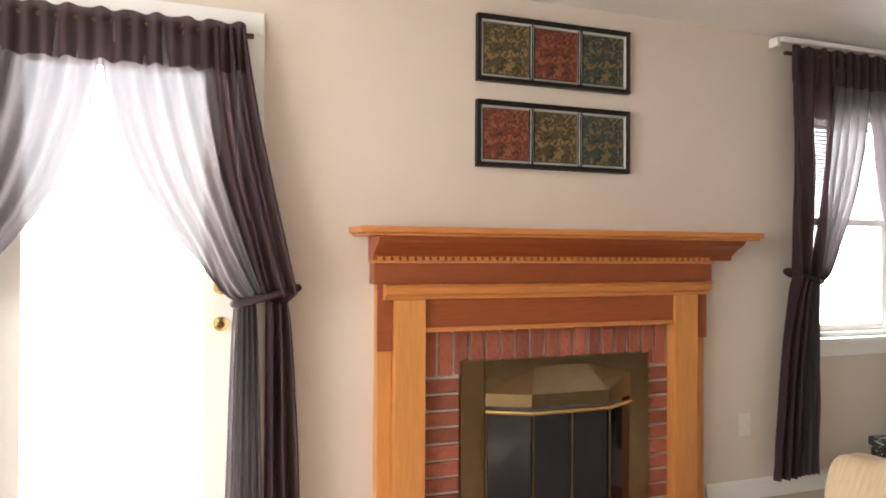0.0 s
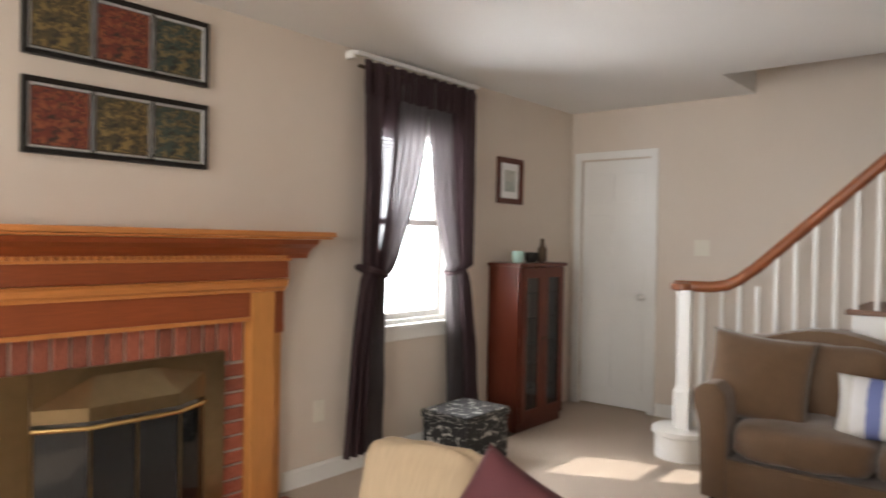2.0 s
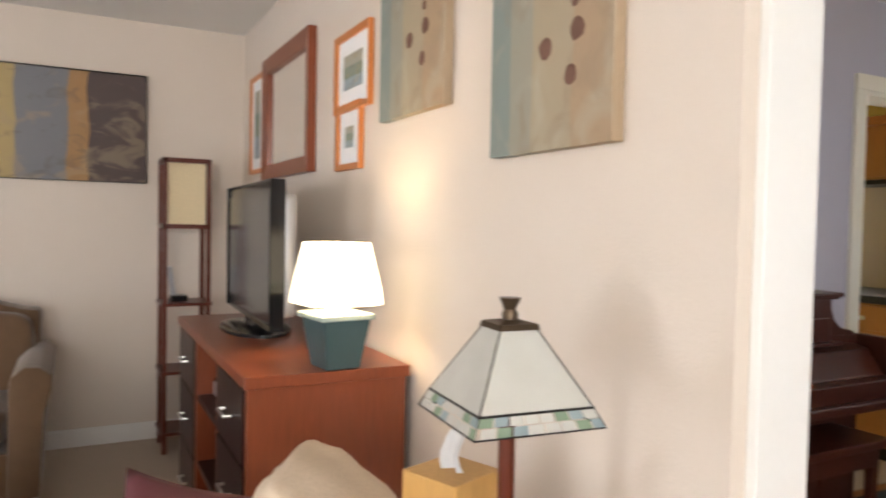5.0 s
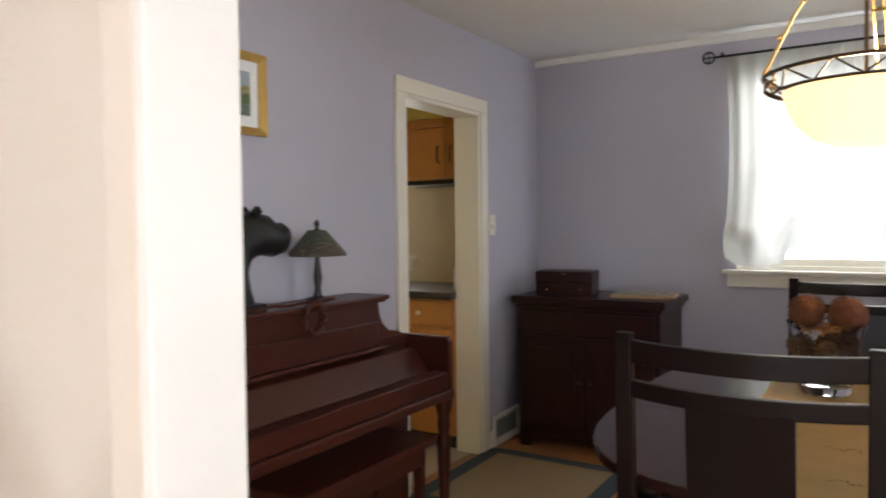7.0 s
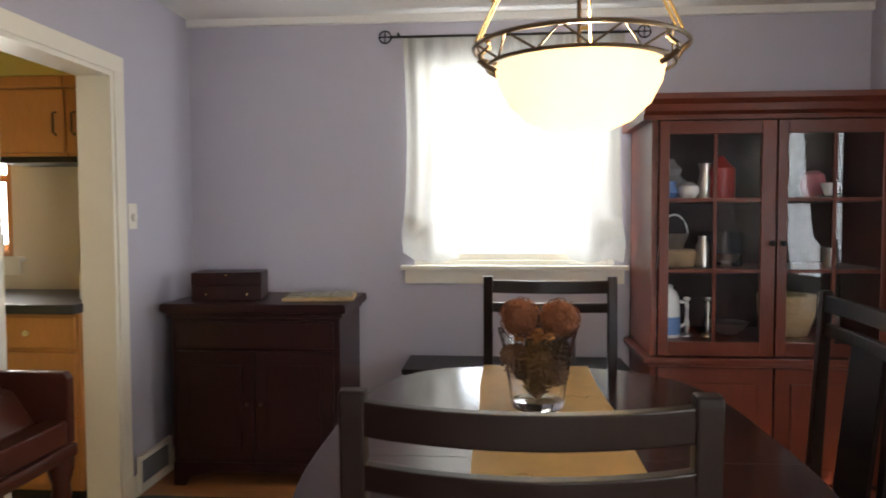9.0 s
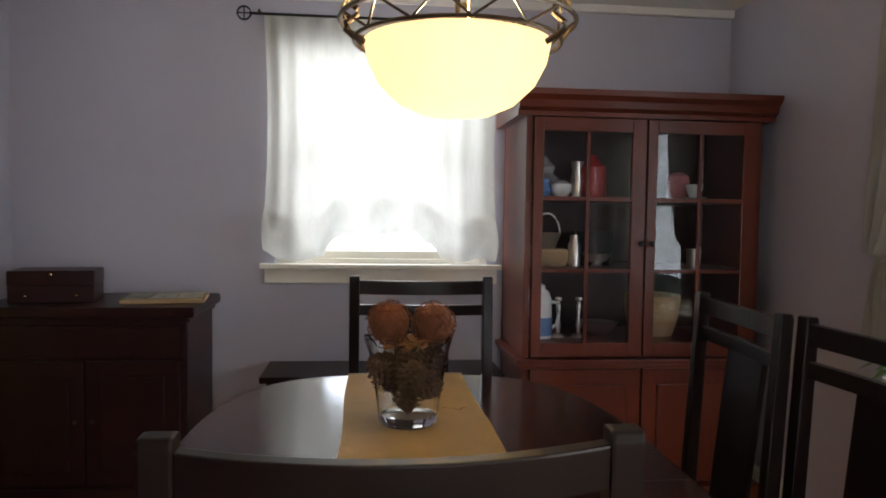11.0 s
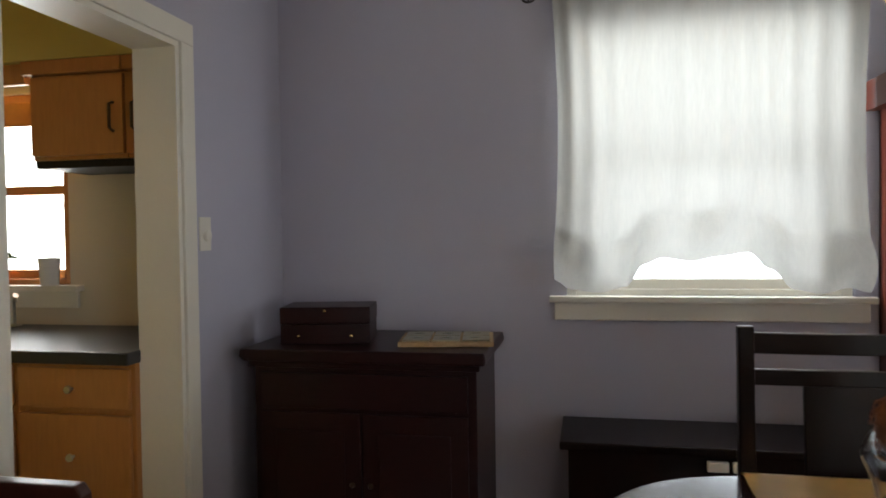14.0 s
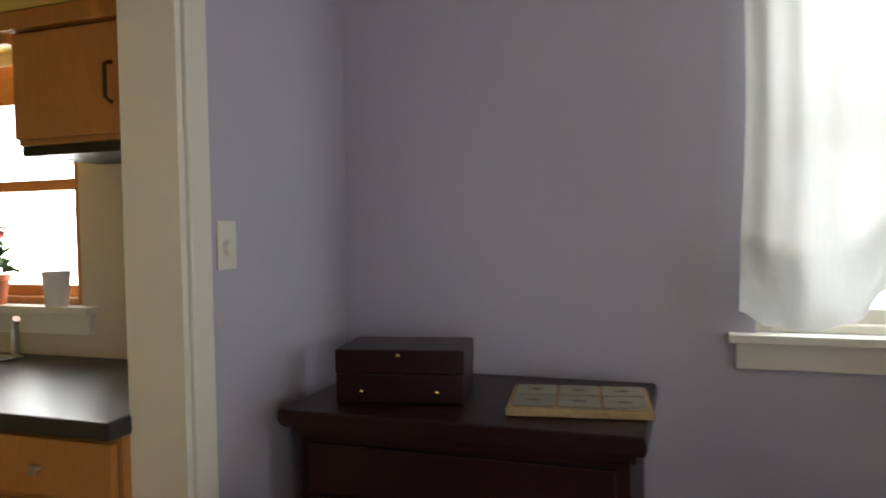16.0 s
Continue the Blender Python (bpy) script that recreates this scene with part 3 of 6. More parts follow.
bm = boxes((0, -0.043, 0, 0.062, -0.028, 0.20))
bmesh.ops.bevel(bm, geom=bm.edges[:], offset=0.004, segments=1, affect="EDGES")
bm.to_mesh(soldier)
soldier.materials.append(brick_mat)
bm.free()


def brick_course(w):
    bm = boxes((0, -0.043, 0, w, -0.028, 0.059))
    bmesh.ops.bevel(bm, geom=bm.edges[:], offset=0.004, segments=1, affect="EDGES")
    data = bpy.data.meshes.new("brick")
    bm.to_mesh(data)
    bm.free()
    data.materials.append(brick_mat)
    return data


for i in range(17):
    b = new("brick", soldier)
    b.parent, b.location = fp, (1.216 + i * 0.0747, random.uniform(-0.002, 0.002), 0.738 if i in (0, 1) or i > 15 else 0.742)
left_course, right_course = brick_course(0.172), brick_course(0.12)
for k in range(10):
    for x, data in ((1.216, left_course), (2.363, right_course)):
        b = new("brick", data)
        b.parent, b.location = fp, (x, random.uniform(-0.002, 0.002), 0.664 - k * 0.0715)
for row in ((1.389, -0.062, 0, 1.499, -0.002, 0.80), (2.251, -0.062, 0, 2.36, -0.002, 0.80), (1.50, -0.062, 0.715, 2.25, -0.002, 0.80)):
    part("surround_plate", boxes(row), brass, fp, "antique brass fireplace surround", bevel=0.003)
bm = bmesh.new()
low = [(1.50, -0.066, 0.60), (1.68, -0.16, 0.60), (2.07, -0.16, 0.60), (2.25, -0.066, 0.60)]
mid = [(1.50, -0.066, 0.655), (1.68, -0.16, 0.655), (2.07, -0.16, 0.655), (2.25, -0.066, 0.655)]
top = [(1.50, -0.064, 0.715), (1.74, -0.07, 0.765), (2.01, -0.07, 0.765), (2.25, -0.064, 0.715)]
rows_ = [[bm.verts.new(p) for p in r] for r in (low, mid, top)]
for a, b in zip(rows_, rows_[1:]):
    for i in range(3):
        bm.faces.new((a[i], a[i + 1], b[i + 1], b[i]))
bm.faces.new(rows_[0][::-1])
part("hood", bm, brass, fp, "faceted brass hood")
part("hood_bar", tube([(1.50, -0.07, 0.575), (1.68, -0.165, 0.575), (2.07, -0.165, 0.575), (2.25, -0.07, 0.575)], 0.011), bright_brass, fp, smooth=True)
for x0, x1, y0, y1 in ((1.50, 1.68, -0.062, -0.155), (1.685, 1.874, -0.155, -0.155), (1.878, 2.067, -0.155, -0.155), (2.07, 2.25, -0.155, -0.062)):
    d = prism([(x0, y0), (x1, y1), (x1, y1 + 0.006), (x0, y0 + 0.006)], (0.02, 0.565), "z")
    g = part("glass_door", d, smoked, fp, "smoked glass fire door")
    part("door_edge", boxes((min(x0, x1), min(y0, y1) - 0.004, 0.0, min(x0, x1) + 0.008, min(y0, y1) + 0.006, 0.57)) if y0 == y1 else boxes((x0, y0 - 0.01, 0.0, x0 + 0.008, y0, 0.57)), brass, g)
part("hearth", boxes((1.0, -0.40, 0.001, 2.70, -0.10, 0.02)), brick_mat, fp, "low red brick hearth", bevel=0.004)

# two triptych panels over the mantel
mosaic = [canvas("carved_panel_" + n, [(0, c), (0.5, c)], 0, 0.45, 5, hi, (0.015, 0.013, 0.01), 0.5, 0.05) for n, c, hi in
          (("olive", (0.06, 0.045, 0.02), (0.22, 0.15, 0.05)), ("rust", (0.13, 0.025, 0.014), (0.24, 0.075, 0.03)), ("teal", (0.035, 0.05, 0.04), (0.18, 0.13, 0.05)))]
for z, order in ((2.045, (0, 1, 2)), (1.66, (1, 0, 2))):
    t = thing("wall_plaque", "black iron frame holding three carved tiles", "wall art", AT_N @ pose(1.872, -0.002, z), "plaques over the mantel")
    part("frame", frame_of(0.80, 0.30, 0.022, 0.03), black_iron, t)
    for i, k in enumerate(order):
        x = -0.255 + i * 0.255
        tile = part("tile", boxes((x - 0.112, -0.022, 0.035, x + 0.112, -0.004, 0.265)), mosaic[k], t, bevel=0.004)
        part("tile_edge", frame_of(0.245, 0.252, 0.008, 0.026), silver_edge, tile, "thin silver edging", m=pose(x, 0, 0.024))
    for x in (-0.128, 0.128):
        part("strap", boxes((x - 0.012, -0.024, 0.005, x + 0.012, -0.003, 0.295)), black_iron, t)


# ---- drapes ----
def drape_panel(name, x_top, x_tie, z_top, z_tie, z_low, x_low, m, parent, mats, folds=7, amp=0.028):
    """One tied-back drape. x_top, x_low: inner and outer edge at head and hem; x_tie: where it is gathered."""
    bm = bmesh.new()
    nu, nv = 46, 60
    grid = []
    for j in range(nv + 1):
        z = z_top + (z_low - z_top) * j / nv
        if z > z_tie:
            s = (z_top - z) / (z_top - z_tie)
            k_in, k_out = s ** 2.4, s ** 1.2
            a = x_top[0] + (x_tie[0] - x_top[0]) * k_in
            b = x_top[1] + (x_tie[1] - x_top[1]) * k_out
            g = 1 + 0.5 * s
        else:
            s = (z_tie - z) / (z_tie - z_low)
            k = s ** 0.55
            pinch = x_tie[1] + (x_tie[0] - x_tie[1]) * 0.4
            a = x_tie[0] + (x_low[0] - x_tie[0]) * k
            b = pinch + (x_low[1] - pinch) * k
            g = 1.5 - 0.4 * s
        row = []
        sag = 0.10 * math.exp(-((z - z_tie - 0.08) / 0.09) ** 2)
        for i in range(nu + 1):
            u = i / nu
            ph = folds * 2 * math.pi * u + 0.8 * math.sin(3 * u + z * 1.3)
            y = -0.02 + amp * g * math.sin(ph) + 0.010 * noise.noise(Vector((u * 6, z * 4, x_top[0])))
            if z > z_tie:
                y -= 0.03 * s
            zz = z - (sag * (1 - u) * math.sin(math.pi * min(1, u * 1.6)) if z > z_tie else 0)
            row.append(bm.verts.new((a + (b - a) * u, y, zz)))
        grid.append(row)
    for r, q in zip(grid, grid[1:]):
        for i in range(nu):
            f = bm.faces.new((r[i], r[i + 1], q[i + 1], q[i]))
            f.smooth = True
    return part(name, bm, mats, parent, m=m)


def drapes(label, head, ties, hems, z_top, z_tie, z_low, m, rod_mat, apex, sheer_part=0.72):
    t = thing("window_drapes", label, "curtain", m)
    for side, (x_out, tie, hem) in enumerate(zip(head, ties, hems)):
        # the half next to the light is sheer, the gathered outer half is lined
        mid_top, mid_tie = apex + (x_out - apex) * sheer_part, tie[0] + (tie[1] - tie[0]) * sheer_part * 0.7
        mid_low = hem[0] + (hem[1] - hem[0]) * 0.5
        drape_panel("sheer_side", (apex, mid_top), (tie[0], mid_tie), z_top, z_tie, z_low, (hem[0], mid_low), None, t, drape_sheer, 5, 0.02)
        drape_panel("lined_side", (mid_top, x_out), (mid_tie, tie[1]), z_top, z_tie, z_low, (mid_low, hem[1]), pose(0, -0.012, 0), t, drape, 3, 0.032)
        bm = tube([(tie[0] + (tie[1] - tie[0]) * (0.5 + 0.53 * math.cos(a)), -0.03 - 0.06 * math.sin(a), z_tie + 0.03 * math.cos(a)) for a in [2 * math.pi * i / 16 for i in range(16)]], 0.016, 8, True)
        part("tie_back", bm, drape, t, smooth=True)
    # a gathered band over the rod
    x0, x1 = min(head), max(head)
    bm = bmesh.new()
    n_ = 120
    rows2 = []
    for z, k in ((z_top + 0.02, 0.5), (z_top - 0.02, 1), (z_top - 0.09, 1.0), (z_top - 0.17, 1.0)):
        rows2.append([bm.verts.new((x0 + (x1 - x0) * i / n_, -0.036 + 0.014 * k * math.sin(i * 0.9) - 0.012, z + 0.006 * math.sin(i * 0.55))) for i in range(n_ + 1)])
    for r, q in zip(rows2, rows2[1:]):
        for i in range(n_):
            bm.faces.new((r[i], r[i + 1], q[i + 1], q[i])).smooth = True
    part("heading_band", bm, drape, t)
    part("rod", tube([(x0 - 0.03, -0.03, z_top - 0.02), (x1 + 0.03, -0.03, z_top - 0.02)], 0.011), rod_mat, t, smooth=True)
    return t


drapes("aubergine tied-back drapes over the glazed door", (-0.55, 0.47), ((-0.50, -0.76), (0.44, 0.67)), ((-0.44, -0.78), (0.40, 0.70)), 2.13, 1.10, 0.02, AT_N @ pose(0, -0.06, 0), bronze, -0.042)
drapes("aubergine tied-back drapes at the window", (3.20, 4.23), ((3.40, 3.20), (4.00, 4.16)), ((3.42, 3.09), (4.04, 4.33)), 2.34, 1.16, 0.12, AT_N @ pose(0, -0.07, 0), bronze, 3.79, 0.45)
t = thing("curtain_rod", "white traverse curtain rod near the ceiling", "curtain rod", AT_N)
part("rail", boxes((3.16, -0.10, 2.385, 4.30, -0.075, 2.408)), white_paint, t, bevel=0.004)
for x in (3.16, 4.28):
    part("bracket", boxes((x, -0.065, 2.37, x + 0.02, -0.001, 2.415)), white_paint, t)
t = thing("window_blind", "raised white slatted blind behind the drapes", "blind", AT_N)
part("headrail", boxes((3.485, 0.022, 2.03, 4.095, 0.055, 2.058)), blind_mat, t)
for i in range(18):
    part("slat", boxes((3.49, 0.026, 2.02 - i * 0.022, 4.09, 0.05, 2.023 - i * 0.022)), blind_mat, t)

# ---- living room: furniture ----
box_fab = canvas("black_damask", [(0, (0.012, 0.012, 0.012)), (0.5, (0.012, 0.012, 0.012))], 0, 0.45, 5, (0.55, 0.53, 0.48), (0.01, 0.01, 0.01))
t = thing("storage_cube", "black storage cube with white floral pattern", "storage box", pose(3.86, 2.53, 0))
part("body", boxes((-0.21, -0.17, 0, 0.21, 0.17, 0.27)), box_fab, t, bevel=0.012)
part("lid", boxes((-0.22, -0.18, 0.272, 0.22, 0.18, 0.325)), box_fab, t, bevel=0.014)

t = thing("curio_cabinet", "narrow cherry cabinet with leaded glass doors", "cabinet", pose(4.86, 2.88, 0) @ Matrix.Diagonal((0.86, 1, 1, 1)))
part("body", boxes((-0.35, -0.26, 0.06, -0.33, 0, 1.17), (0.33, -0.26, 0.06, 0.35, 0, 1.17), (-0.33, -0.02, 0.06, 0.33, 0, 1.17), (-0.33, -0.25, 0.06, 0.33, -0.02, 0.08), (-0.33, -0.25, 0.6, 0.33, -0.02, 0.615)), cherry_up, t, bevel=0.002)
part("top", boxes((-0.375, -0.285, 1.17, 0.375, 0.0, 1.195)), cherry, t, bevel=0.005)
part("plinth", boxes((-0.345, -0.25, 0, 0.345, -0.005, 0.06)), cherry, t, bevel=0.003)
for s in (-1, 1):
    x0, x1 = (-0.33, -0.003) if s < 0 else (0.003, 0.33)
    d = part("door", boxes((x0, -0.28, 0.07, x0 + 0.07, -0.261, 1.165), (x1 - 0.07, -0.28, 0.07, x1, -0.261, 1.165), (x0 + 0.07, -0.28, 0.07, x1 - 0.07, -0.261, 0.15), (x0 + 0.07, -0.28, 1.09, x1 - 0.07, -0.261, 1.165)), cherry_up, t, bevel=0.003)
    part("pane", boxes((x0 + 0.07, -0.272, 0.15, x1 - 0.07, -0.268, 1.09)), smoked, d, "dark leaded glass")
    part("came", boxes(*[(x0 + 0.07, -0.275, z, x1 - 0.07, -0.2725, z + 0.006) for z in (0.3, 0.48, 0.62, 0.8, 0.98)], ((x0 + x1) / 2 - 0.003, -0.275, 0.15, (x0 + x1) / 2 + 0.003, -0.2725, 1.09)), black_iron, d)
    part("pull", lathe([(0.006, 0), (0.012, 0.012), (0.008, 0.02)], 12), bronze, d, smooth=True, m=pose(-0.03 * s * -1 if s > 0 else -0.03, -0.28, 0.65, 90))
candle = material("pale_green_wax", (0.35, 0.50, 0.44), 0.4, grain=0.1, scale=30)
for x, r, h, mt, lb in ((4.72, 0.045, 0.085, candle, "pale green jar candle on the cherry cabinet"), (4.90, 0.05, 0.075, black_iron, "small dark bowl on the cherry cabinet"), (5.05, 0.035, 0.18, bronze, "dark bottle on the cherry cabinet")):
    t = thing("candle_jar" if r == 0.045 else "small_bowl" if r == 0.05 else "bottle", lb, "ornament", pose(x, 2.74, 1.195))
    part("body", lathe([(r * 0.8, 0), (r, h * 0.1), (r, h * 0.55), (r * 0.5, h * 0.72), (r * 0.45, h)] if h > 0.1 else [(r * 0.7, 0), (r, h * 0.3), (r, h * 0.9), (r * 0.9, h)], 20), mt, t, smooth=True)
pale_print = canvas("pale_landscape_print", [(0, (0.42, 0.45, 0.42)), (0.5, (0.5, 0.5, 0.46))], 2, 0.2, 4, (0.25, 0.3, 0.28), (0.2, 0.2, 0.18))
picture("framed_picture", "small red-brown wood framed print over the cabinet", 0.32, 0.34, 0.04, 0.025, cherry, pale_print, AT_N @ pose(4.815, -0.001, 1.63), 0.05, paper)
picture("wall_canvas", "unframed abstract canvas in ochre, grey and brown", 0.95, 0.62, 0.004, 0.03, black_iron,
        canvas("abstract_bands", [(0, (0.40, 0.30, 0.13)), (0.33, (0.17, 0.17, 0.185)), (0.60, (0.32, 0.18, 0.07)), (0.71, (0.075, 0.05, 0.045))], 0, 0.2, 3.2, (0.34, 0.26, 0.16), (0.10, 0.075, 0.06), 0.53, 0.12), AT_STAIR @ pose(0.388, -0.002, 1.505))

# staircase
st = thing("staircase", "white staircase with wooden treads, rail and balusters", "staircase", pose(0, 0, 0))
tread_mat = material("brown_tread_wood", (0.20, 0.10, 0.06), 0.45, grain=0.4, scale=10, stretch=(2, 10, 10))
for n in range(12):
    y1, z = 1.52 - n * 0.22, 0.2 * (n + 1)
    part("riser", boxes((4.93 if y1 > 0.32 else 5.1, max(y1 - 0.22, 0.288) if y1 > 0.32 else y1 - 0.22, max(0, z - 0.9), 5.758, y1, z - 0.03)), white_paint, st)
    part("tread", boxes((4.90 if y1 > 0.32 else 5.1, max(y1 - 0.22, 0.288) if y1 > 0.32 else y1 - 0.22, z - 0.029, 5.757, y1 + 0.03, z)), tread_mat if n else cream_paint, st, bevel=0.006)
bull = part("starting_step", lathe([(0.17, 0), (0.17, 0.14), (0.19, 0.15), (0.19, 0.18), (0.17, 0.19)], 28), white_paint, st, "rounded white starting step", smooth=True, m=pose(4.86, 1.56, 0))
part("newel_post", lathe([(0.062, 0.19), (0.062, 0.42), (0.05, 0.44), (0.045, 0.46), (0.05, 1.02), (0.06, 1.06)], sides=8), white_paint, st, bevel=0.0, m=pose(4.845, 1.555, 0))
for dx, dy in ((-0.07, -0.03), (0.05, 0.06), (0.03, -0.08)):
    part("baluster", boxes((-0.017, -0.017, 0.19, 0.017, 0.017, 1.06)), white_paint, st, m=pose(4.86 + dx, 1.54 + dy, 0))
line = [(4.84, 1.62, 1.085), (4.86, 1.50, 1.085), (4.90, 1.40, 1.085), (4.93, 1.32, 1.10), (4.945, 1.25, 1.14), (4.95, 1.15, 1.22), (4.95, 0.285, 2.02)]
bm = tube(line, 0.036, 10)
rail_mat = material("varnished_oak_rail", (0.27, 0.085, 0.03), 0.3, grain=0.4, scale=10, stretch=(10, 2, 10))
part("handrail", bm, rail_mat, st, "varnished oak handrail", smooth=True)
part("handrail_cap", lathe([(0.055, 0), (0.07, 0.01), (0.07, 0.045), (0.05, 0.055)], 20), rail_mat, st, smooth=True, m=pose(4.845, 1.575, 1.055))
for i in range(11):
    y = 1.36 - i * 0.105
    top_z = 1.085 if y > 1.3 else 1.22 + (1.15 - y) * 0.925 if y < 1.15 else 1.12
    base = 0.2 * (1 + int((1.52 - y) / 0.22))
    part("baluster", boxes((4.938, y - 0.012, base, 4.962, y + 0.012, top_z - 0.02)), white_paint, st)
t = thing("floor_vent", "dark metal floor register by the cabinet", "vent", pose(4.42, 2.68, 0.001))
part("grille", boxes((-0.15, -0.06, 0, 0.15, -0.045, 0.006), (-0.15, 0.045, 0, 0.15, 0.06, 0.006), *[(-0.15 + i * 0.03, -0.045, 0, -0.135 + i * 0.03, 0.045, 0.005) for i in range(11)]), bronze, t)

# loveseat
t = thing("loveseat", "brown microfibre loveseat with camel back", "sofa", pose(4.32, 0.38, 0, 0, 0, -90))
bm = prism([(-0.72, 0.30), (-0.72, 0.835)] + [(-0.72 + 1.44 * i / 24, 0.835 + 0.065 * max(0, math.cos((i / 24 - 0.27) * 7.0)) * (i < 14) + 0.065 * max(0, math.cos((i / 24 - 0.73) * 7.0)) * (i >= 11)) for i in range(25)] + [(0.72, 0.30)], (0.30, 0.46), "y")
part("back_frame", bm, velvet, t, bevel=0.03, smooth=True)
part("base", boxes((-0.73, -0.36, 0.10, 0.73, 0.42, 0.30)), velvet, t, bevel=0.02)
for s in (-1, 1):
    arm = prism([(s * 0.62, 0.10), (s * 0.62, 0.56), (s * 0.63, 0.62), (s * 0.68, 0.665), (s * 0.74, 0.66), (s * 0.79, 0.62), (s * 0.785, 0.56), (s * 0.755, 0.45), (s * 0.74, 0.10)], (-0.37, 0.44), "y")
    part("arm", arm, velvet, t, bevel=0.012, smooth=True)
    part("seat_cushion", cushion(0.62, 0.62, 0.21, 0.18), velvet, t, m=pose(s * 0.31, -0.07, 0.29))
    part("back_cushion", cushion(0.70, 0.42, 0.20, 0.2), velvet, t, m=pose(s * 0.345, 0.21, 0.46 + 0.17, 72, 0, s * -3) @ pose(0, 0, -0.10))
    part("leg", lathe([(0.03, 0), (0.04, 0.10)], sides=4), espresso, t, m=pose(s * 0.68, -0.30, 0))
    part("leg", lathe([(0.03, 0), (0.04, 0.10)], sides=4), espresso, t, m=pose(s * 0.68, 0.36, 0))
t = thing("throw_pillow", "white lumbar pillow with blue and beige stripes", "pillow", pose(4.16, 0.32, 0.475, 0, 0, -90))
stripes = canvas("striped_linen", [(0, (0.48, 0.46, 0.42)), (0.17, (0.62, 0.61, 0.6)), (0.30, (0.13, 0.16, 0.36)), (0.42, (0.6, 0.59, 0.58)), (0.52, (0.42, 0.38, 0.32)), (0.6, (0.62, 0.61, 0.6)), (0.76, (0.14, 0.14, 0.32)), (0.84, (0.62, 0.61, 0.6))], 0, 0.0, 3)
part("cover", pillow(0.50, 0.30, 0.14), stripes, t, m=pose(0, 0, 0.135, 68, 0, 0) @ pose(0, 0, -0.07))
t = thing("throw_pillow", "brown square pillow leaning in the loveseat corner", "pillow", pose(4.20, 0.93, 0.47, 0, 0, -90))
part("cover", pillow(0.50, 0.46, 0.18), velvet, t, m=pose(0.0, 0.02, 0.20, 70, 6, 12) @ pose(0, 0, -0.08))
t = thing("ottoman", "dark brown leather ottoman in front of the loveseat", "ottoman", pose(2.86, 0.31, 0))
part("body", boxes((-0.31, -0.36, 0.06, 0.31, 0.36, 0.36)), leather, t, bevel=0.02)
part("lid", cushion(0.64, 0.74, 0.09, 0.12), leather, t, m=pose(0, 0, 0.345))
for sx in (-1, 1):
    for sy in (-1, 1):
        part("foot", lathe([(0.02, 0), (0.025, 0.07)], sides=4), espresso, t, m=pose(0.27 * sx, 0.32 * sy, 0))

# near sofa, seen from behind, and its pillows
t = thing("sofa", "tan ribbed sofa with rounded cushions", "sofa", pose(1.95, 0.3, 0, 0, 0, -90))
part("base", boxes((-1.1, -0.45, 0.03, 1.0, 0.30, 0.30)), tan_stripe, t, bevel=0.03)
for fx in (-1.0, 0.9):
    for fy in (-0.38, 0.22):
        part("foot", lathe([(0.03, 0), (0.035, 0.04)], 12), espresso, t, m=pose(fx, fy, 0))
part("back_frame", boxes((-1.1, 0.18, 0.28, 1.0, 0.32, 0.60)), tan_stripe, t, bevel=0.05, smooth=True)
for s in (-1.05, 0.95):
    part("arm", boxes((s - 0.08, -0.45, 0.10, s + 0.08, 0.30, 0.50)), tan_stripe, t, bevel=0.05, smooth=True)
for x in (-0.68, -0.05, 0.58):
    part("seat_cushion", cushion(0.62, 0.62, 0.18, 0.15), tan_stripe, t, m=pose(x, -0.12, 0.28))
part("back_cushion", cushion(0.46, 0.34, 0.17, 0.6), tan_stripe, t, "rounded ribbed back cushion", m=pose(-1.06, 0.17, 0.52, 75, 0, 10) @ pose(0, 0, -0.09))
for x, y, z, mt, lb, rz in ((2.10, 1.02, 0.37, burgundy, "burgundy pillow standing on the sofa", -80), (2.06, -0.70, 0.42, burgundy, "burgundy pillow standing on the sofa", -70), (1.86, -0.95, 0.56, beige_fabric, "beige pillow on the sofa arm", -30)):
    p = thing("sofa_pillow", lb, "pillow", pose(x, y, z, 0, 0, rz))
    part("cover", pillow(0.36, 0.36, 0.15) if mt is burgundy else cushion(0.40, 0.30, 0.17, 0.5), mt, p, m=pose(0, 0, 0.14, 65 if mt is burgundy else 35, 25 if mt is burgundy else 4, 0) @ pose(0, 0, -0.075))

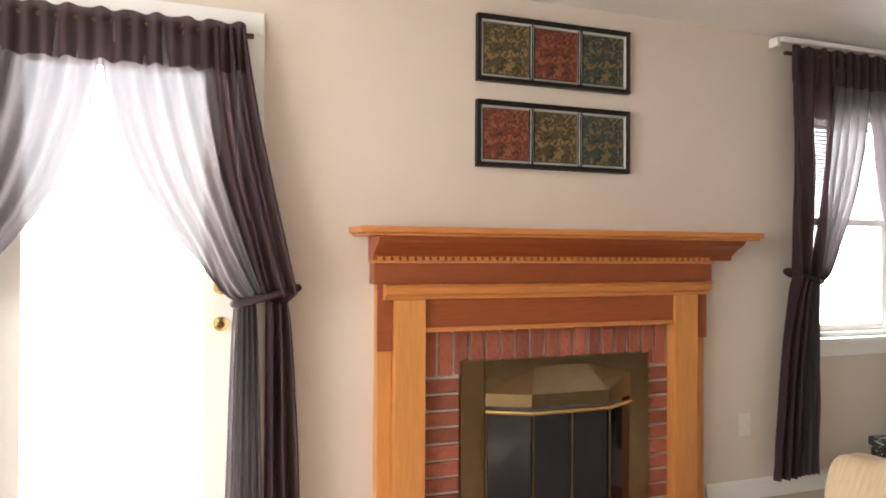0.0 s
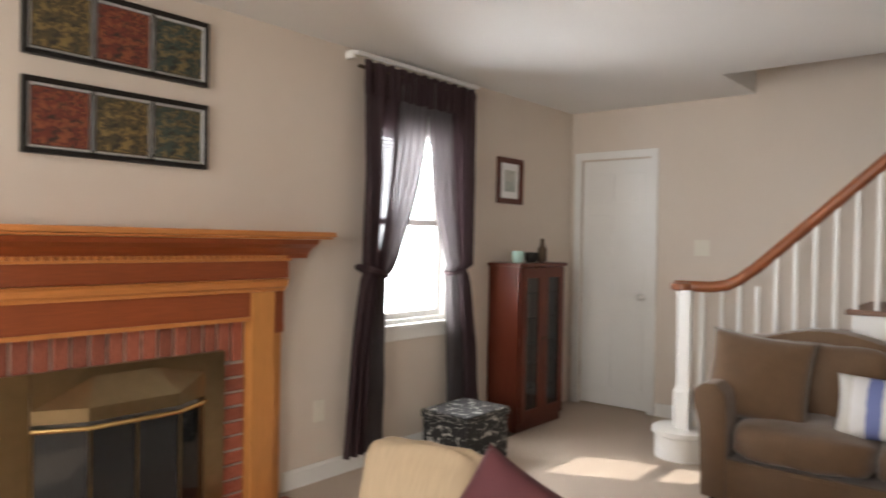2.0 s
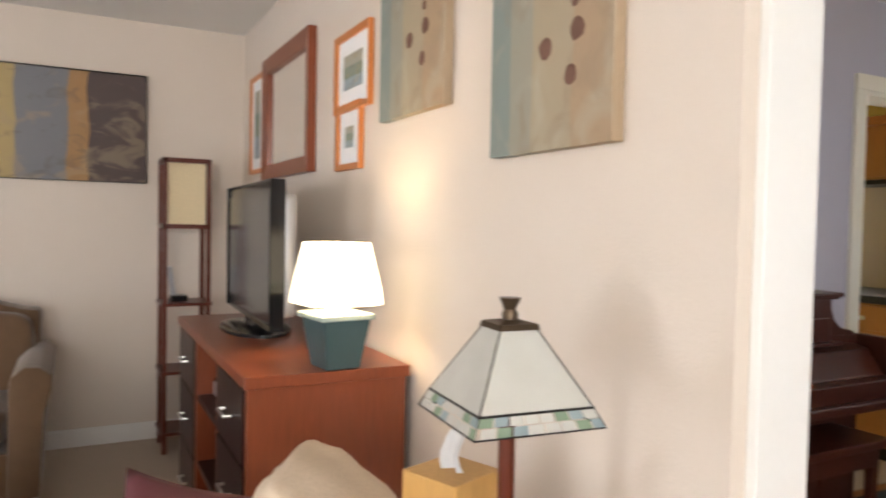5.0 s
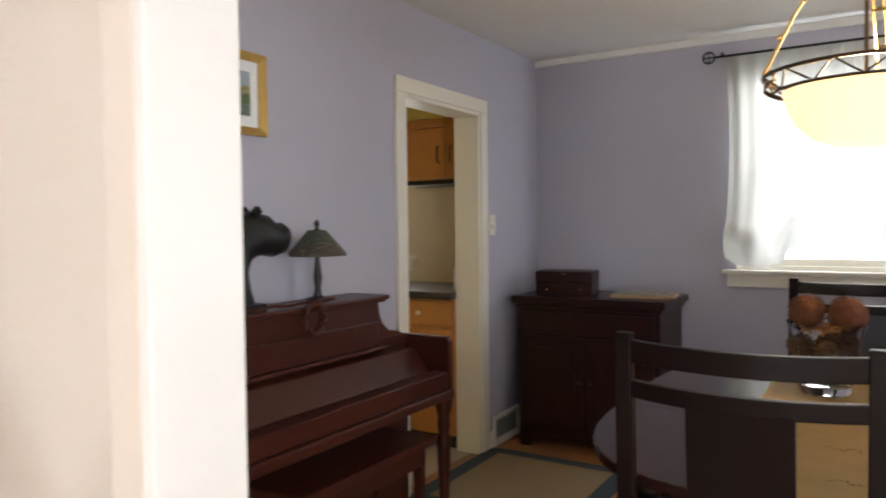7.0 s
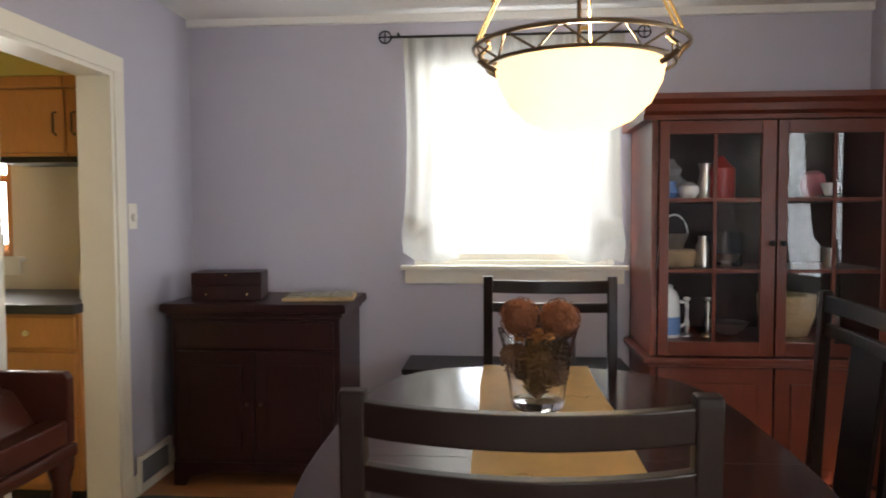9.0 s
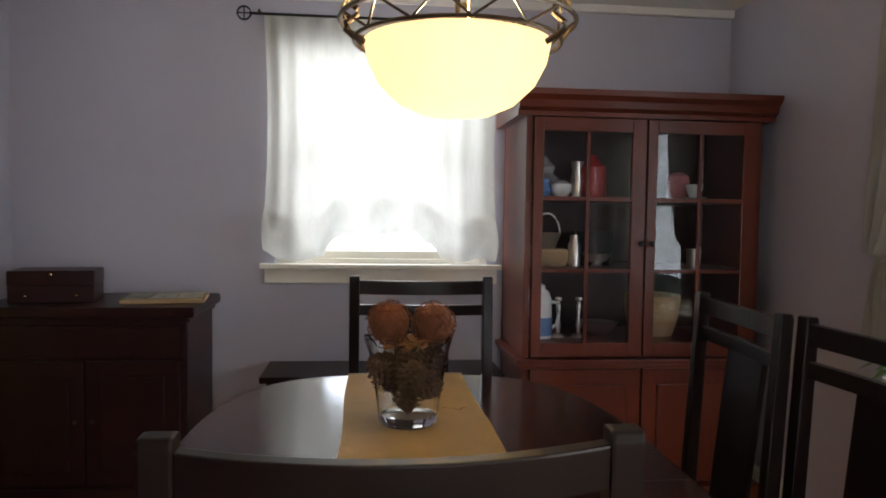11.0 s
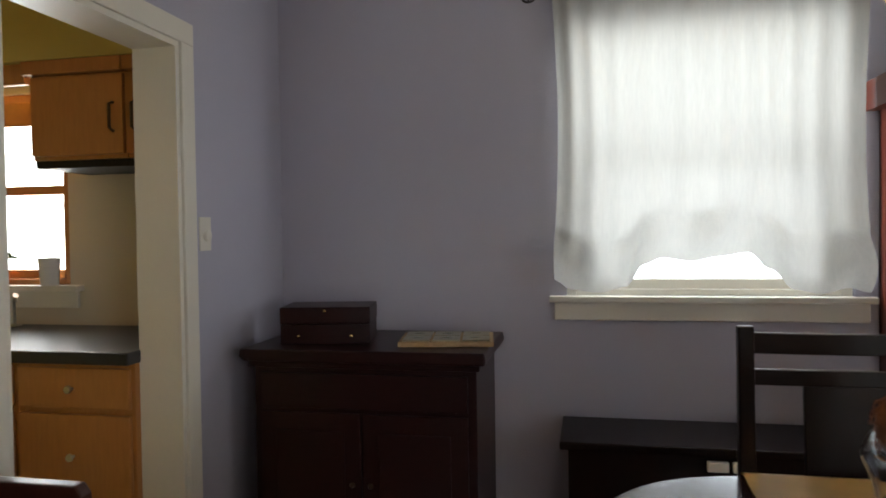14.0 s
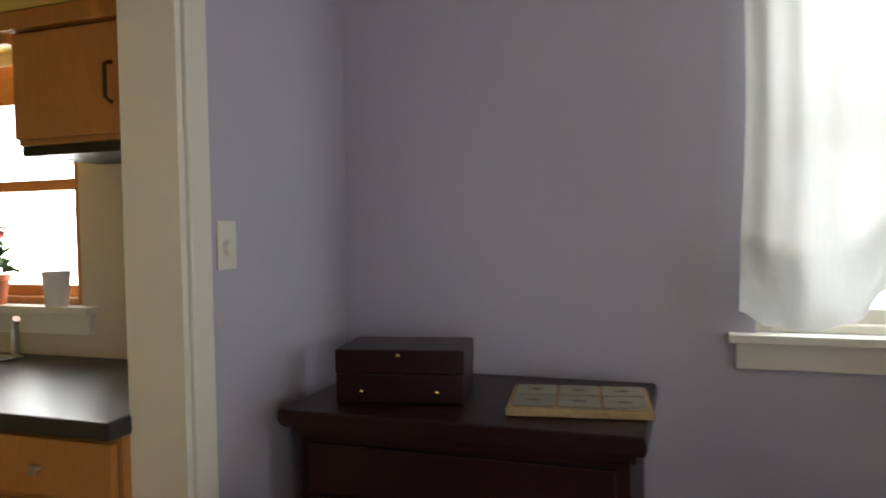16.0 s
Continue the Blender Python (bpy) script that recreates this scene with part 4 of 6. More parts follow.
# television corner
t = thing("tv_stand", "red-brown wooden television cabinet with open bays", "tv stand", pose(3.16, -1.15, 0))
part("top", boxes((-0.70, -0.25, 0.835, 0.70, 0.25, 0.87)), tv_wood, t, bevel=0.004)
for x in (-0.69, -0.25, 0.21, 0.66):
    part("side_panel" if abs(x) > 0.5 else "divider", boxes((x, -0.24, 0.03, x + 0.03, 0.24, 0.834)), tv_wood, t, bevel=0.002)
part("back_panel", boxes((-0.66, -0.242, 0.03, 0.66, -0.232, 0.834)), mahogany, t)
part("bottom", boxes((-0.66, -0.23, 0.03, 0.66, 0.235, 0.06)), tv_wood, t)
for x0, x1 in ((-0.66, -0.25), (0.24, 0.66)):
    for z0, z1 in ((0.07, 0.35), (0.36, 0.60), (0.61, 0.825)):
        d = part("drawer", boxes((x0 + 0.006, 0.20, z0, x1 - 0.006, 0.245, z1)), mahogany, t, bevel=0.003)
        part("handle", tube([((x0 + x1) / 2 - 0.05, 0.246, (z0 + z1) / 2), ((x0 + x1) / 2 - 0.05, 0.268, (z0 + z1) / 2), ((x0 + x1) / 2 + 0.05, 0.268, (z0 + z1) / 2), ((x0 + x1) / 2 + 0.05, 0.246, (z0 + z1) / 2)], 0.005, 8), chrome, d, "nickel bar handle", smooth=True)
for z in (0.34, 0.60):
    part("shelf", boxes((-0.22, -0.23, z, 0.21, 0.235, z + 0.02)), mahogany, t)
t = thing("media_player", "black disc player on the open shelf", "electronics", pose(3.155, -1.1, 0.62))
part("body", boxes((-0.18, -0.12, 0.004, 0.18, 0.13, 0.07)), black_plastic, t, bevel=0.004)
part("fascia", boxes((-0.17, 0.131, 0.012, 0.17, 0.134, 0.06)), silver_plastic, t)
t = thing("television", "flat black television with a silver rim", "television", pose(3.36, -1.13, 0.87, 0, 0, 178))
part("panel", boxes((-0.46, -0.03, 0.06, 0.46, 0.015, 0.57)), black_plastic, t, bevel=0.01)
part("rear_housing", boxes((-0.40, 0.016, 0.09, 0.40, 0.07, 0.53)), silver_plastic, t, bevel=0.02)
part("screen", boxes((-0.42, -0.034, 0.11, 0.42, -0.031, 0.53)), screen_mat, t)
part("rim", frame_of(0.93, 0.52, 0.012, 0.05), black_plastic, t, m=pose(0, 0.01, 0.055))
part("neck", boxes((-0.10, -0.02, 0.02, 0.10, 0.04, 0.07)), black_plastic, t)
part("foot", lathe([(0.22, 0), (0.22, 0.012), (0.17, 0.022)], 28), black_plastic, t, smooth=True, m=Matrix.Diagonal((1.2, 0.6, 1, 1)))
t = thing("table_lamp", "lit table lamp with teal ceramic base and linen shade", "lamp", pose(2.52, -1.18, 0.87, 0, 0, 8) @ Matrix.Scale(0.93, 4))
part("base", lathe([(0.075, 0), (0.082, 0.004), (0.115, 0.155), (0.118, 0.158)], sides=4), teal, t, bevel=0.012)
part("lip", lathe([(0.128, 0.158), (0.13, 0.162), (0.13, 0.174), (0.118, 0.178)], sides=4), material("pale_teal_glaze", (0.30, 0.38, 0.36), 0.2), t, "pale glazed lip", bevel=0.003)
part("neck", lathe([(0.022, 0.178), (0.026, 0.19), (0.012, 0.196), (0.02, 0.205), (0.01, 0.215)], 16), chrome, t, smooth=True)
bm = lathe([(0.172, 0.205), (0.166, 0.25), (0.128, 0.40)], sides=4)
bm.normal_update()
bmesh.ops.delete(bm, geom=[f for f in bm.faces if abs(f.normal.z) > 0.9], context="FACES_ONLY")
bmesh.ops.bevel(bm, geom=[e for e in bm.edges if abs(e.verts[0].co.z - e.verts[1].co.z) > 0.01], offset=0.03, segments=4, affect="EDGES")
sh = part("shade", bm, lit_shade, t, "glowing cream linen shade", smooth=True)
sh.visible_shadow = True

t = thing("shelf_lamp", "tall wooden shelf lamp with rice paper shade", "floor lamp", pose(4.775, -1.045, 0))
for sx in (-1, 1):
    for sy in (-1, 1):
        part("post", boxes((sx * 0.115 - 0.012, sy * 0.115 - 0.012, 0, sx * 0.115 + 0.012, sy * 0.115 + 0.012, 1.64)), cherry_up, t, bevel=0.002)
for z in (0.10, 0.44, 0.82):
    part("shelf", boxes((-0.135, -0.135, z, 0.135, 0.135, z + 0.018)), cherry, t, bevel=0.002)
for z in (1.25, 1.615):
    part("shade_frame", boxes((-0.127, -0.127, z, 0.127, -0.103, z + 0.025), (-0.127, 0.103, z, 0.127, 0.127, z + 0.025), (-0.127, -0.103, z, -0.103, 0.103, z + 0.025), (0.103, -0.103, z, 0.127, 0.103, z + 0.025)), cherry, t)
part("shade", boxes((-0.10, -0.10, 1.26, 0.10, 0.10, 1.63)), rice_shade, t, "cream rice paper shade")
t = thing("cordless_phone", "silver cordless phone in its cradle", "phone", pose(4.77, -1.02, 0.838))
part("cradle", boxes((-0.05, -0.04, 0, 0.05, 0.05, 0.035)), black_plastic, t, bevel=0.008)
part("handset", boxes((-0.022, -0.012, 0, 0.022, 0.016, 0.17)), silver_plastic, t, bevel=0.008, m=pose(0, 0.03, 0.03, -8))

# television wall: mirror, frames, canvases
t = thing("wall_mirror", "rectangular mirror in a broad cherry frame", "mirror", AT_TV @ pose(-3.93, -0.002, 1.52))
part("frame", frame_of(0.84, 0.63, 0.075, 0.04), tv_wood, t, bevel=0.003)
part("glass", boxes((-0.346, -0.012, 0.074, 0.346, -0.002, 0.556)), mirror, t)
photo = canvas("faded_photograph", [(0, (0.30, 0.36, 0.40)), (0.35, (0.22, 0.26, 0.2)), (0.7, (0.36, 0.34, 0.28))], 2, 0.2, 4, (0.4, 0.3, 0.12), (0.06, 0.07, 0.06))
for x, z, w, h in ((3.03, 1.72, 0.37, 0.30), (3.06, 1.50, 0.26, 0.25), (4.58, 1.57, 0.30, 0.55)):
    picture("framed_photo", "white-mounted photograph in an amber wood frame", w, h, 0.025, 0.022, amber_wood, photo, AT_TV @ pose(-x, -0.002, z), 0.06, paper)
flowers = canvas("poppy_canvas", [(0, (0.20, 0.235, 0.215)), (0.22, (0.28, 0.265, 0.21)), (0.42, (0.34, 0.28, 0.19)), (0.75, (0.35, 0.25, 0.155))], 0, 0.3, 2.2, (0.40, 0.36, 0.27), (0.24, 0.18, 0.12), 0.5, 0.25)
petal = material("brown_petal_paint", (0.13, 0.062, 0.04), 0.75, grain=0.5, scale=40)
for x0, x1, z0, z1 in ((2.253, 2.716, 1.635, 2.28), (1.556, 2.0, 1.465, 2.10)):
    t = thing("wall_canvas", "unframed canvas of brown blossoms on grey-teal and tan", "painting", AT_TV @ pose(-(x0 + x1) / 2, -0.002, z0))
    w, h = x1 - x0, z1 - z0
    part("canvas", boxes((-w / 2, -0.03, 0, w / 2, 0, h)), flowers, t, bevel=0.002)
    for px, pz, s in ((0.05, 0.36, 1), (-0.04, 0.42, 0.8), (0.08, 0.45, 0.7), (0.0, 0.22, 0.9), (0.09, 0.15, 0.8), (0.11, 0.24, 0.9), (-0.09, 0.38, 0.6), (0.04, 0.53, 0.8), (0.1, 0.30, 0.5)):
        bm = lathe([(0.028 * s, 0), (0.02 * s, 0.0015)], 9)
        for v in bm.verts:
            v.co.x *= 1 + 0.35 * noise.noise(v.co * 60 + Vector((px * 50, pz * 50, 0)))
        part("blossom", bm, petal, t, "brown painted blossom", m=pose(px, -0.0302, pz * h / 0.64, 90, 0, 0) @ pose(0, 0, 0, 0, 0, 40 * px * 100))

# leaded glass lamp and the end table
t = thing("leaded_glass_lamp", "wooden floor lamp with square white leaded glass shade", "floor lamp", pose(1.428, -1.085, 0, 0, 0, 85) @ Matrix.Diagonal((0.95, 0.95, 1, 1)))
part("foot", lathe([(0.13, 0), (0.13, 0.015), (0.05, 0.03)], sides=4), cherry, t)
part("pole", lathe([(0.014, 0.03), (0.014, 1.02)], 12), cherry_up, t, smooth=True)
corners = [(1, 1), (-1, 1), (-1, -1), (1, -1)]
for i, (a, b) in enumerate(zip(corners, corners[1:] + corners[:1])):
    def ring(r, z, a=a, b=b):
        return Vector((a[0] * r, a[1] * r, z)), Vector((b[0] * r, b[1] * r, z))
    (t0, t1), (b0, b1) = ring(0.032, 1.145), ring(0.098, 1.035)
    side = part("shade_panel", bmesh.new(), art_glass, t, "white leaded glass panel")
    bm = bmesh.new()
    for j in range(3):
        q = [b0.lerp(b1, j / 3), b0.lerp(b1, (j + 1) / 3), t0.lerp(t1, (j + 1) / 3), t0.lerp(t1, j / 3)]
        bm.faces.new([bm.verts.new(v) for v in q])
    bmesh.ops.solidify(bm, geom=bm.faces[:], thickness=0.003)
    bm.to_mesh(side.data)
    bm.free()
    (m0, m1), (n0, n1) = ring(0.099, 1.034), ring(0.113, 1.006)
    for j in range(8):
        for k in range(2):
            u0, u1 = j / 8 + (0.03 if k else 0), (j + 1) / 8 + (0.03 if k else 0)
            u1 = min(1, u1)
            lo, hi = k / 2, (k + 1) / 2
            q = [m0.lerp(n0, hi).lerp(m1.lerp(n1, hi), u0), m0.lerp(n0, hi).lerp(m1.lerp(n1, hi), u1), m0.lerp(n0, lo).lerp(m1.lerp(n1, lo), u1), m0.lerp(n0, lo).lerp(m1.lerp(n1, lo), u0)]
            c = sum(q, Vector()) / 4
            bm = bmesh.new()
            bm.faces.new([bm.verts.new(c + (v - c) * 0.9) for v in q])
            bmesh.ops.solidify(bm, geom=bm.faces[:], thickness=0.003)
            part("border_piece", bm, (green_glass, art_glass, blue_glass, art_glass, art_glass)[(j * 2 + k * 3 + i) % 5], side)
    part("lead_edge", tube([t0, b0, n0, n1], 0.0014, 6), black_iron, side)
    part("lead_line", tube([m0, m1], 0.002, 6), black_iron, side)
part("cap", lathe([(0.052, 1.143), (0.048, 1.152), (0.02, 1.156)], sides=4), bronze, t)
part("finial", lathe([(0.012, 1.155), (0.014, 1.165), (0.010, 1.172), (0.018, 1.19)], 12), bronze, t, smooth=True)
t = thing("end_table", "small dark round end table beside the sofa", "table", pose(1.63, -1.10, 0))
part("top", lathe([(0.16, 0.70), (0.165, 0.71), (0.165, 0.725), (0.16, 0.73)], 32), cherry, t, smooth=True)
part("column", lathe([(0.05, 0.02), (0.025, 0.1), (0.03, 0.4), (0.02, 0.7)], 16), cherry, t, smooth=True)
part("foot", lathe([(0.13, 0), (0.12, 0.02), (0.05, 0.035)], 24), cherry, t, smooth=True)
t = thing("tissue_box", "golden wooden tissue box with a tissue standing up", "tissue box", pose(1.63, -1.10, 0.73, 0, 0, 20))
part("box", boxes((-0.065, -0.065, 0, 0.065, 0.065, 0.125)), kraft, t, bevel=0.004)
bm = bmesh.new()
g = [[bm.verts.new((-0.03 + 0.06 * i / 8 + 0.01 * math.sin(j), 0.012 * math.sin(i * 1.3 + j * 0.4), 0.12 + 0.022 * j * (1 - 0.25 * abs(i / 4 - 0.8)))) for i in range(9)] for j in range(5)]
for r, q in zip(g, g[1:]):
    for i in range(8):
        bm.faces.new((r[i], r[i + 1], q[i + 1], q[i])).smooth = True
bmesh.ops.solidify(bm, geom=bm.faces[:], thickness=0.001)
part("tissue", bm, paper, t, "white tissue")

# ---- dining room ----
def dining_chair(m, label="espresso dining chair with broad central splat"):
    """Faces -y; its back stands at y = 0.2."""
    t = thing("dining_chair", label, "chair", m, "chairs round the table")
    part("seat", cushion(0.44, 0.42, 0.06, 0.15), leather, t, m=pose(0, -0.02, 0.43))
    part("seat_frame", boxes((-0.21, -0.22, 0.37, 0.21, 0.18, 0.435)), espresso, t, bevel=0.006)
    for s in (-1, 1):
        post = prism([(0.165, 0.0), (0.205, 0.0), (0.195, 0.44), (0.225, 1.10), (0.222, 1.112), (0.195, 1.112), (0.158, 0.44)], (s * 0.222 - 0.017, s * 0.222 + 0.017), "x")
        part("back_post", post, espresso, t, bevel=0.004)
        part("leg", lathe([(0.022, 0), (0.032, 0.37)], sides=4), espresso, t, m=pose(s * 0.19, -0.19, 0))
    for name, z0, z1 in (("top_rail", 1.052, 1.098), ("back_rail", 0.982, 1.017)):
        bm = bmesh.new()
        n = 12
        rows = []
        for i in range(n + 1):
            u = -1 + 2 * i / n
            x, y = u * 0.207, 0.208 + 0.028 * (1 - u * u)
            rows.append([bm.verts.new((x, y + a, z + 0.006 * (1 - u * u) * (-1))) for a, z in ((-0.011, z0), (0.011, z0), (0.013, z1), (-0.009, z1))])
        for a, b in zip(rows, rows[1:]):
            for k in range(4):
                bm.faces.new((a[k], a[(k + 1) % 4], b[(k + 1) % 4], b[k]))
        bm.faces.new(rows[0][::-1])
        bm.faces.new(rows[-1])
        bmesh.ops.recalc_face_normals(bm, faces=bm.faces)
        part(name, bm, espresso, t, bevel=0.003)
    part("splat", prism([(0.175, 0.44), (0.188, 0.44), (0.245, 0.986), (0.230, 0.986)], (-0.095, 0.095), "x"), espresso, t, bevel=0.002)
    part("stretcher", boxes((-0.18, -0.02, 0.16, 0.18, 0.0, 0.19)), espresso, t, bevel=0.003)
    return t


chair = dining_chair(pose(0.847, -2.615, 0))
copy_thing(chair, pose(0.70, -3.885, 0, 0, 0, 180))
copy_thing(chair, pose(0.16, -3.44, 0, 0, 0, 86))
copy_thing(chair, pose(0.14, -2.93, 0, 0, 0, 92))

t = thing("dining_table", "espresso dining table with rounded ends", "table", pose(0.76, -3.26, 0))


def oval(a, b, e, n=72):
    return [(a * math.copysign(abs(math.cos(q)) ** (2 / e), math.cos(q)), b * math.copysign(abs(math.sin(q)) ** (2 / e), math.sin(q))) for q in [2 * math.pi * i / n for i in range(n)]]


part("tabletop", prism(oval(0.545, 0.80, 3.2), (0.763, 0.79), "z"), table_gloss, t, bevel=0.006)
part("leaf_joint", boxes((-0.53, 0.17, 0.7895, 0.53, 0.172, 0.7904)), black_iron, t)
part("apron", prism(oval(0.43, 0.66, 3.2), (0.68, 0.762), "z"), espresso, t)
for sx in (-1, 1):
    for sy in (-1, 1):
        part("leg", lathe([(0.04, 0), (0.055, 0.68)], sides=4), espresso, t, bevel=0.005, m=pose(sx * 0.36, sy * 0.54, 0))

t = thing("table_runner", "gold embroidered runner along the table", "table runner", pose(0.755, -3.26, 0.792))
bm = bmesh.new()
prof = [(0.815, -0.30), (0.812, -0.1), (0.808, -0.02), (0.80, 0.002), (0.78, 0.004)] + [(0.78 - 1.56 * i / 30, 0.003 + 0.0015 * math.sin(i * 1.7)) for i in range(1, 31)] + [(-0.80, 0.002), (-0.808, -0.02), (-0.812, -0.1), (-0.815, -0.28)]
rows_ = [[bm.verts.new((-0.185 + 0.37 * i / 10 + 0.003 * math.sin(y * 9), y + (0.004 * math.sin(i) if z < -0.05 else 0), z)) for i in range(11)] for y, z in prof]
for r, q in zip(rows_, rows_[1:]):
    for i in range(10):
        bm.faces.new((r[i], r[i + 1], q[i + 1], q[i])).smooth = True
bmesh.ops.solidify(bm, geom=bm.faces[:], thickness=-0.002)
part("cloth", bm, runner_mat, t)
stitch = material("brown_embroidery", (0.30, 0.17, 0.06), 0.7, grain=0.4, scale=50)
for k, (x, y) in enumerate(((0.08, 0.30), (-0.06, 0.38), (0.10, 0.05), (-0.10, -0.35), (0.06, -0.5), (-0.09, 0.1), (0.1, 0.55), (-0.08, 0.62))):
    bm = bmesh.new()
    for j in range(7):
        a = j * 0.9 + k
        px, py = x + 0.012 * (j - 3) + 0.006 * math.sin(a), y + 0.012 * math.cos(a * 1.4)
        vs = [bm.verts.new((px + 0.014 * math.cos(a + q) * (1 if i % 2 else 0.35), py + 0.014 * math.sin(a + q) * (1 if i % 2 else 0.35), 0.0062)) for i, q in enumerate((0, 0.6, math.pi, math.pi + 0.6))]
        bm.faces.new(vs)
    part("embroidery", bm, stitch, t)

t = thing("glass_vase", "clear flared glass vase with wavy rim", "vase", pose(0.775, -3.50, 0.797))
bm = bmesh.new()
prof = [(0.0, 0.004), (0.066, 0.004), (0.07, 0.0), (0.075, 0.01), (0.085, 0.09), (0.098, 0.17), (0.112, 0.215), (0.107, 0.215), (0.094, 0.17), (0.081, 0.09), (0.070, 0.025), (0.0, 0.022)]
rings = []
for r, z in prof:
    rings.append([bm.verts.new((r * math.cos(2 * math.pi * i / 36), r * math.sin(2 * math.pi * i / 36), z + (0.014 * math.sin(5 * 2 * math.pi * i / 36) if z > 0.2 else 0))) for i in range(36)])
for a, b in zip(rings, rings[1:]):
    for i in range(36):
        bm.faces.new((a[i], a[(i + 1) % 36], b[(i + 1) % 36], b[i]))
bmesh.ops.remove_doubles(bm, verts=bm.verts, dist=0.0001)
bmesh.ops.recalc_face_normals(bm, faces=bm.faces)
part("glass", bm, glass, t, smooth=True)


def twig_ball(m):
    bm = bmesh.new()
    bmesh.ops.create_icosphere(bm, subdivisions=3, radius=0.05)
    for v in bm.verts:
        v.co *= 1 + 0.06 * noise.noise(v.co * 90)
    for j in range(90):
        ax = Vector((random.gauss(0, 1), random.gauss(0, 1), random.gauss(0, 1))).normalized()
        s = ax.orthogonal().normalized()
        u = ax.cross(s)
        a0 = random.uniform(0, 6.28)
        tw = tube([(s * math.cos(a0 + q * 0.25) + u * math.sin(a0 + q * 0.25)) * (0.052 + 0.006 * math.sin(q)) + ax * random.uniform(-0.012, 0.012) for q in range(5)], 0.0011, 3)
        md = bpy.data.meshes.new("tmp")
        tw.to_mesh(md)
        bm.from_mesh(md)
        bpy.data.meshes.remove(md)
        tw.free()
    t = thing("twig_ball", "rust brown twig ball resting in the vase", "decoration", m, "twig balls in the vase")
    part("ball", bm, rattan, t)
    return t


b1 = twig_ball(pose(0.825, -3.49, 1.05))
copy_thing(b1, pose(0.715, -3.485, 1.048, 40, 70, 20))


def pinecone(m):
    t = thing("pinecone", "brown pinecone inside the glass vase", "decoration", m, "pinecones in the vase")
    bm = lathe([(0.006, 0), (0.022, 0.015), (0.024, 0.04), (0.012, 0.075), (0.003, 0.085)], 12)
    for j in range(70):
        z = 0.008 + 0.075 * j / 70
        r = 0.034 * math.sin(math.pi * min(1, 0.15 + 0.85 * (j / 70))) + 0.008
        a = j * 2.4
        c = Vector((math.cos(a), math.sin(a), 0))
        s = Vector((-math.sin(a), math.cos(a), 0))
        p = [c * r * 0.5 + Vector((0, 0, z)), c * r + s * 0.008 + Vector((0, 0, z + 0.004)), c * (r + 0.004) + Vector((0, 0, z + 0.007)), c * r - s * 0.008 + Vector((0, 0, z + 0.004))]
        vs = [bm.verts.new(q) for q in p] + [bm.verts.new(p[0] + Vector((0, 0, 0.005)))]
        for f in ((0, 1, 2), (0, 2, 3), (4, 2, 1), (4, 3, 2)):
            bm.faces.new([vs[i] for i in f])
    part("cone", bm, cone_mat, t)
    return t


c1 = pinecone(pose(0.775, -3.50, 0.822, 0, 0, 0))
for k, (dx, dy, dz, rx, rz) in enumerate(((0.040, 0.0, 0.05, 30, 80), (-0.042, 0.012, 0.045, -35, 20), (0.0, 0.042, 0.06, 25, 200), (0.01, -0.04, 0.06, 20, 0), (0.04, 0.035, 0.10, 60, 120), (-0.045, -0.02, 0.105, 70, 40), (-0.03, 0.04, 0.10, 50, 300))):
    copy_thing(c1, pose(0.775 + dx * 0.8, -3.50 + dy * 0.8, 0.822 + dz, rx, 0, rz))
bm = bmesh.new()
for j in range(34):
    a, r = random.uniform(0, 6.28), random.uniform(0, 0.075)
    c = Vector((r * math.cos(a), r * math.sin(a), random.uniform(0, 0.025)))
    q = [c + Vector((random.gauss(0, 0.012), random.gauss(0, 0.012), random.gauss(0, 0.008))) for _ in range(4)]
    bm.faces.new([bm.verts.new(v) for v in q])
tagged(part("dried_petals", bm, potpourri, m=pose(0.775, -3.50, 0.985)), "orange dried petals heaped in the vase", "potpourri", kind="stuff")

# chandelier
t = thing("chandelier", "lit bowl chandelier with bronze zigzag rim", "chandelier", pose(0.67, -3.45, 0))
bowl = [(0.03, 1.553), (0.085, 1.560), (0.14, 1.584), (0.187, 1.628), (0.214, 1.68), (0.224, 1.728), (0.218, 1.728), (0.208, 1.68), (0.181, 1.633), (0.136, 1.592), (0.05, 1.565)]
part("bowl", lathe(bowl, 48), bowl_glass, t, "glowing amber alabaster glass bowl", smooth=True)


def loop_of(r, z, rad):
    return tube([(r * math.cos(2 * math.pi * i / 48), r * math.sin(2 * math.pi * i / 48), z) for i in range(48)], rad, 6, True)


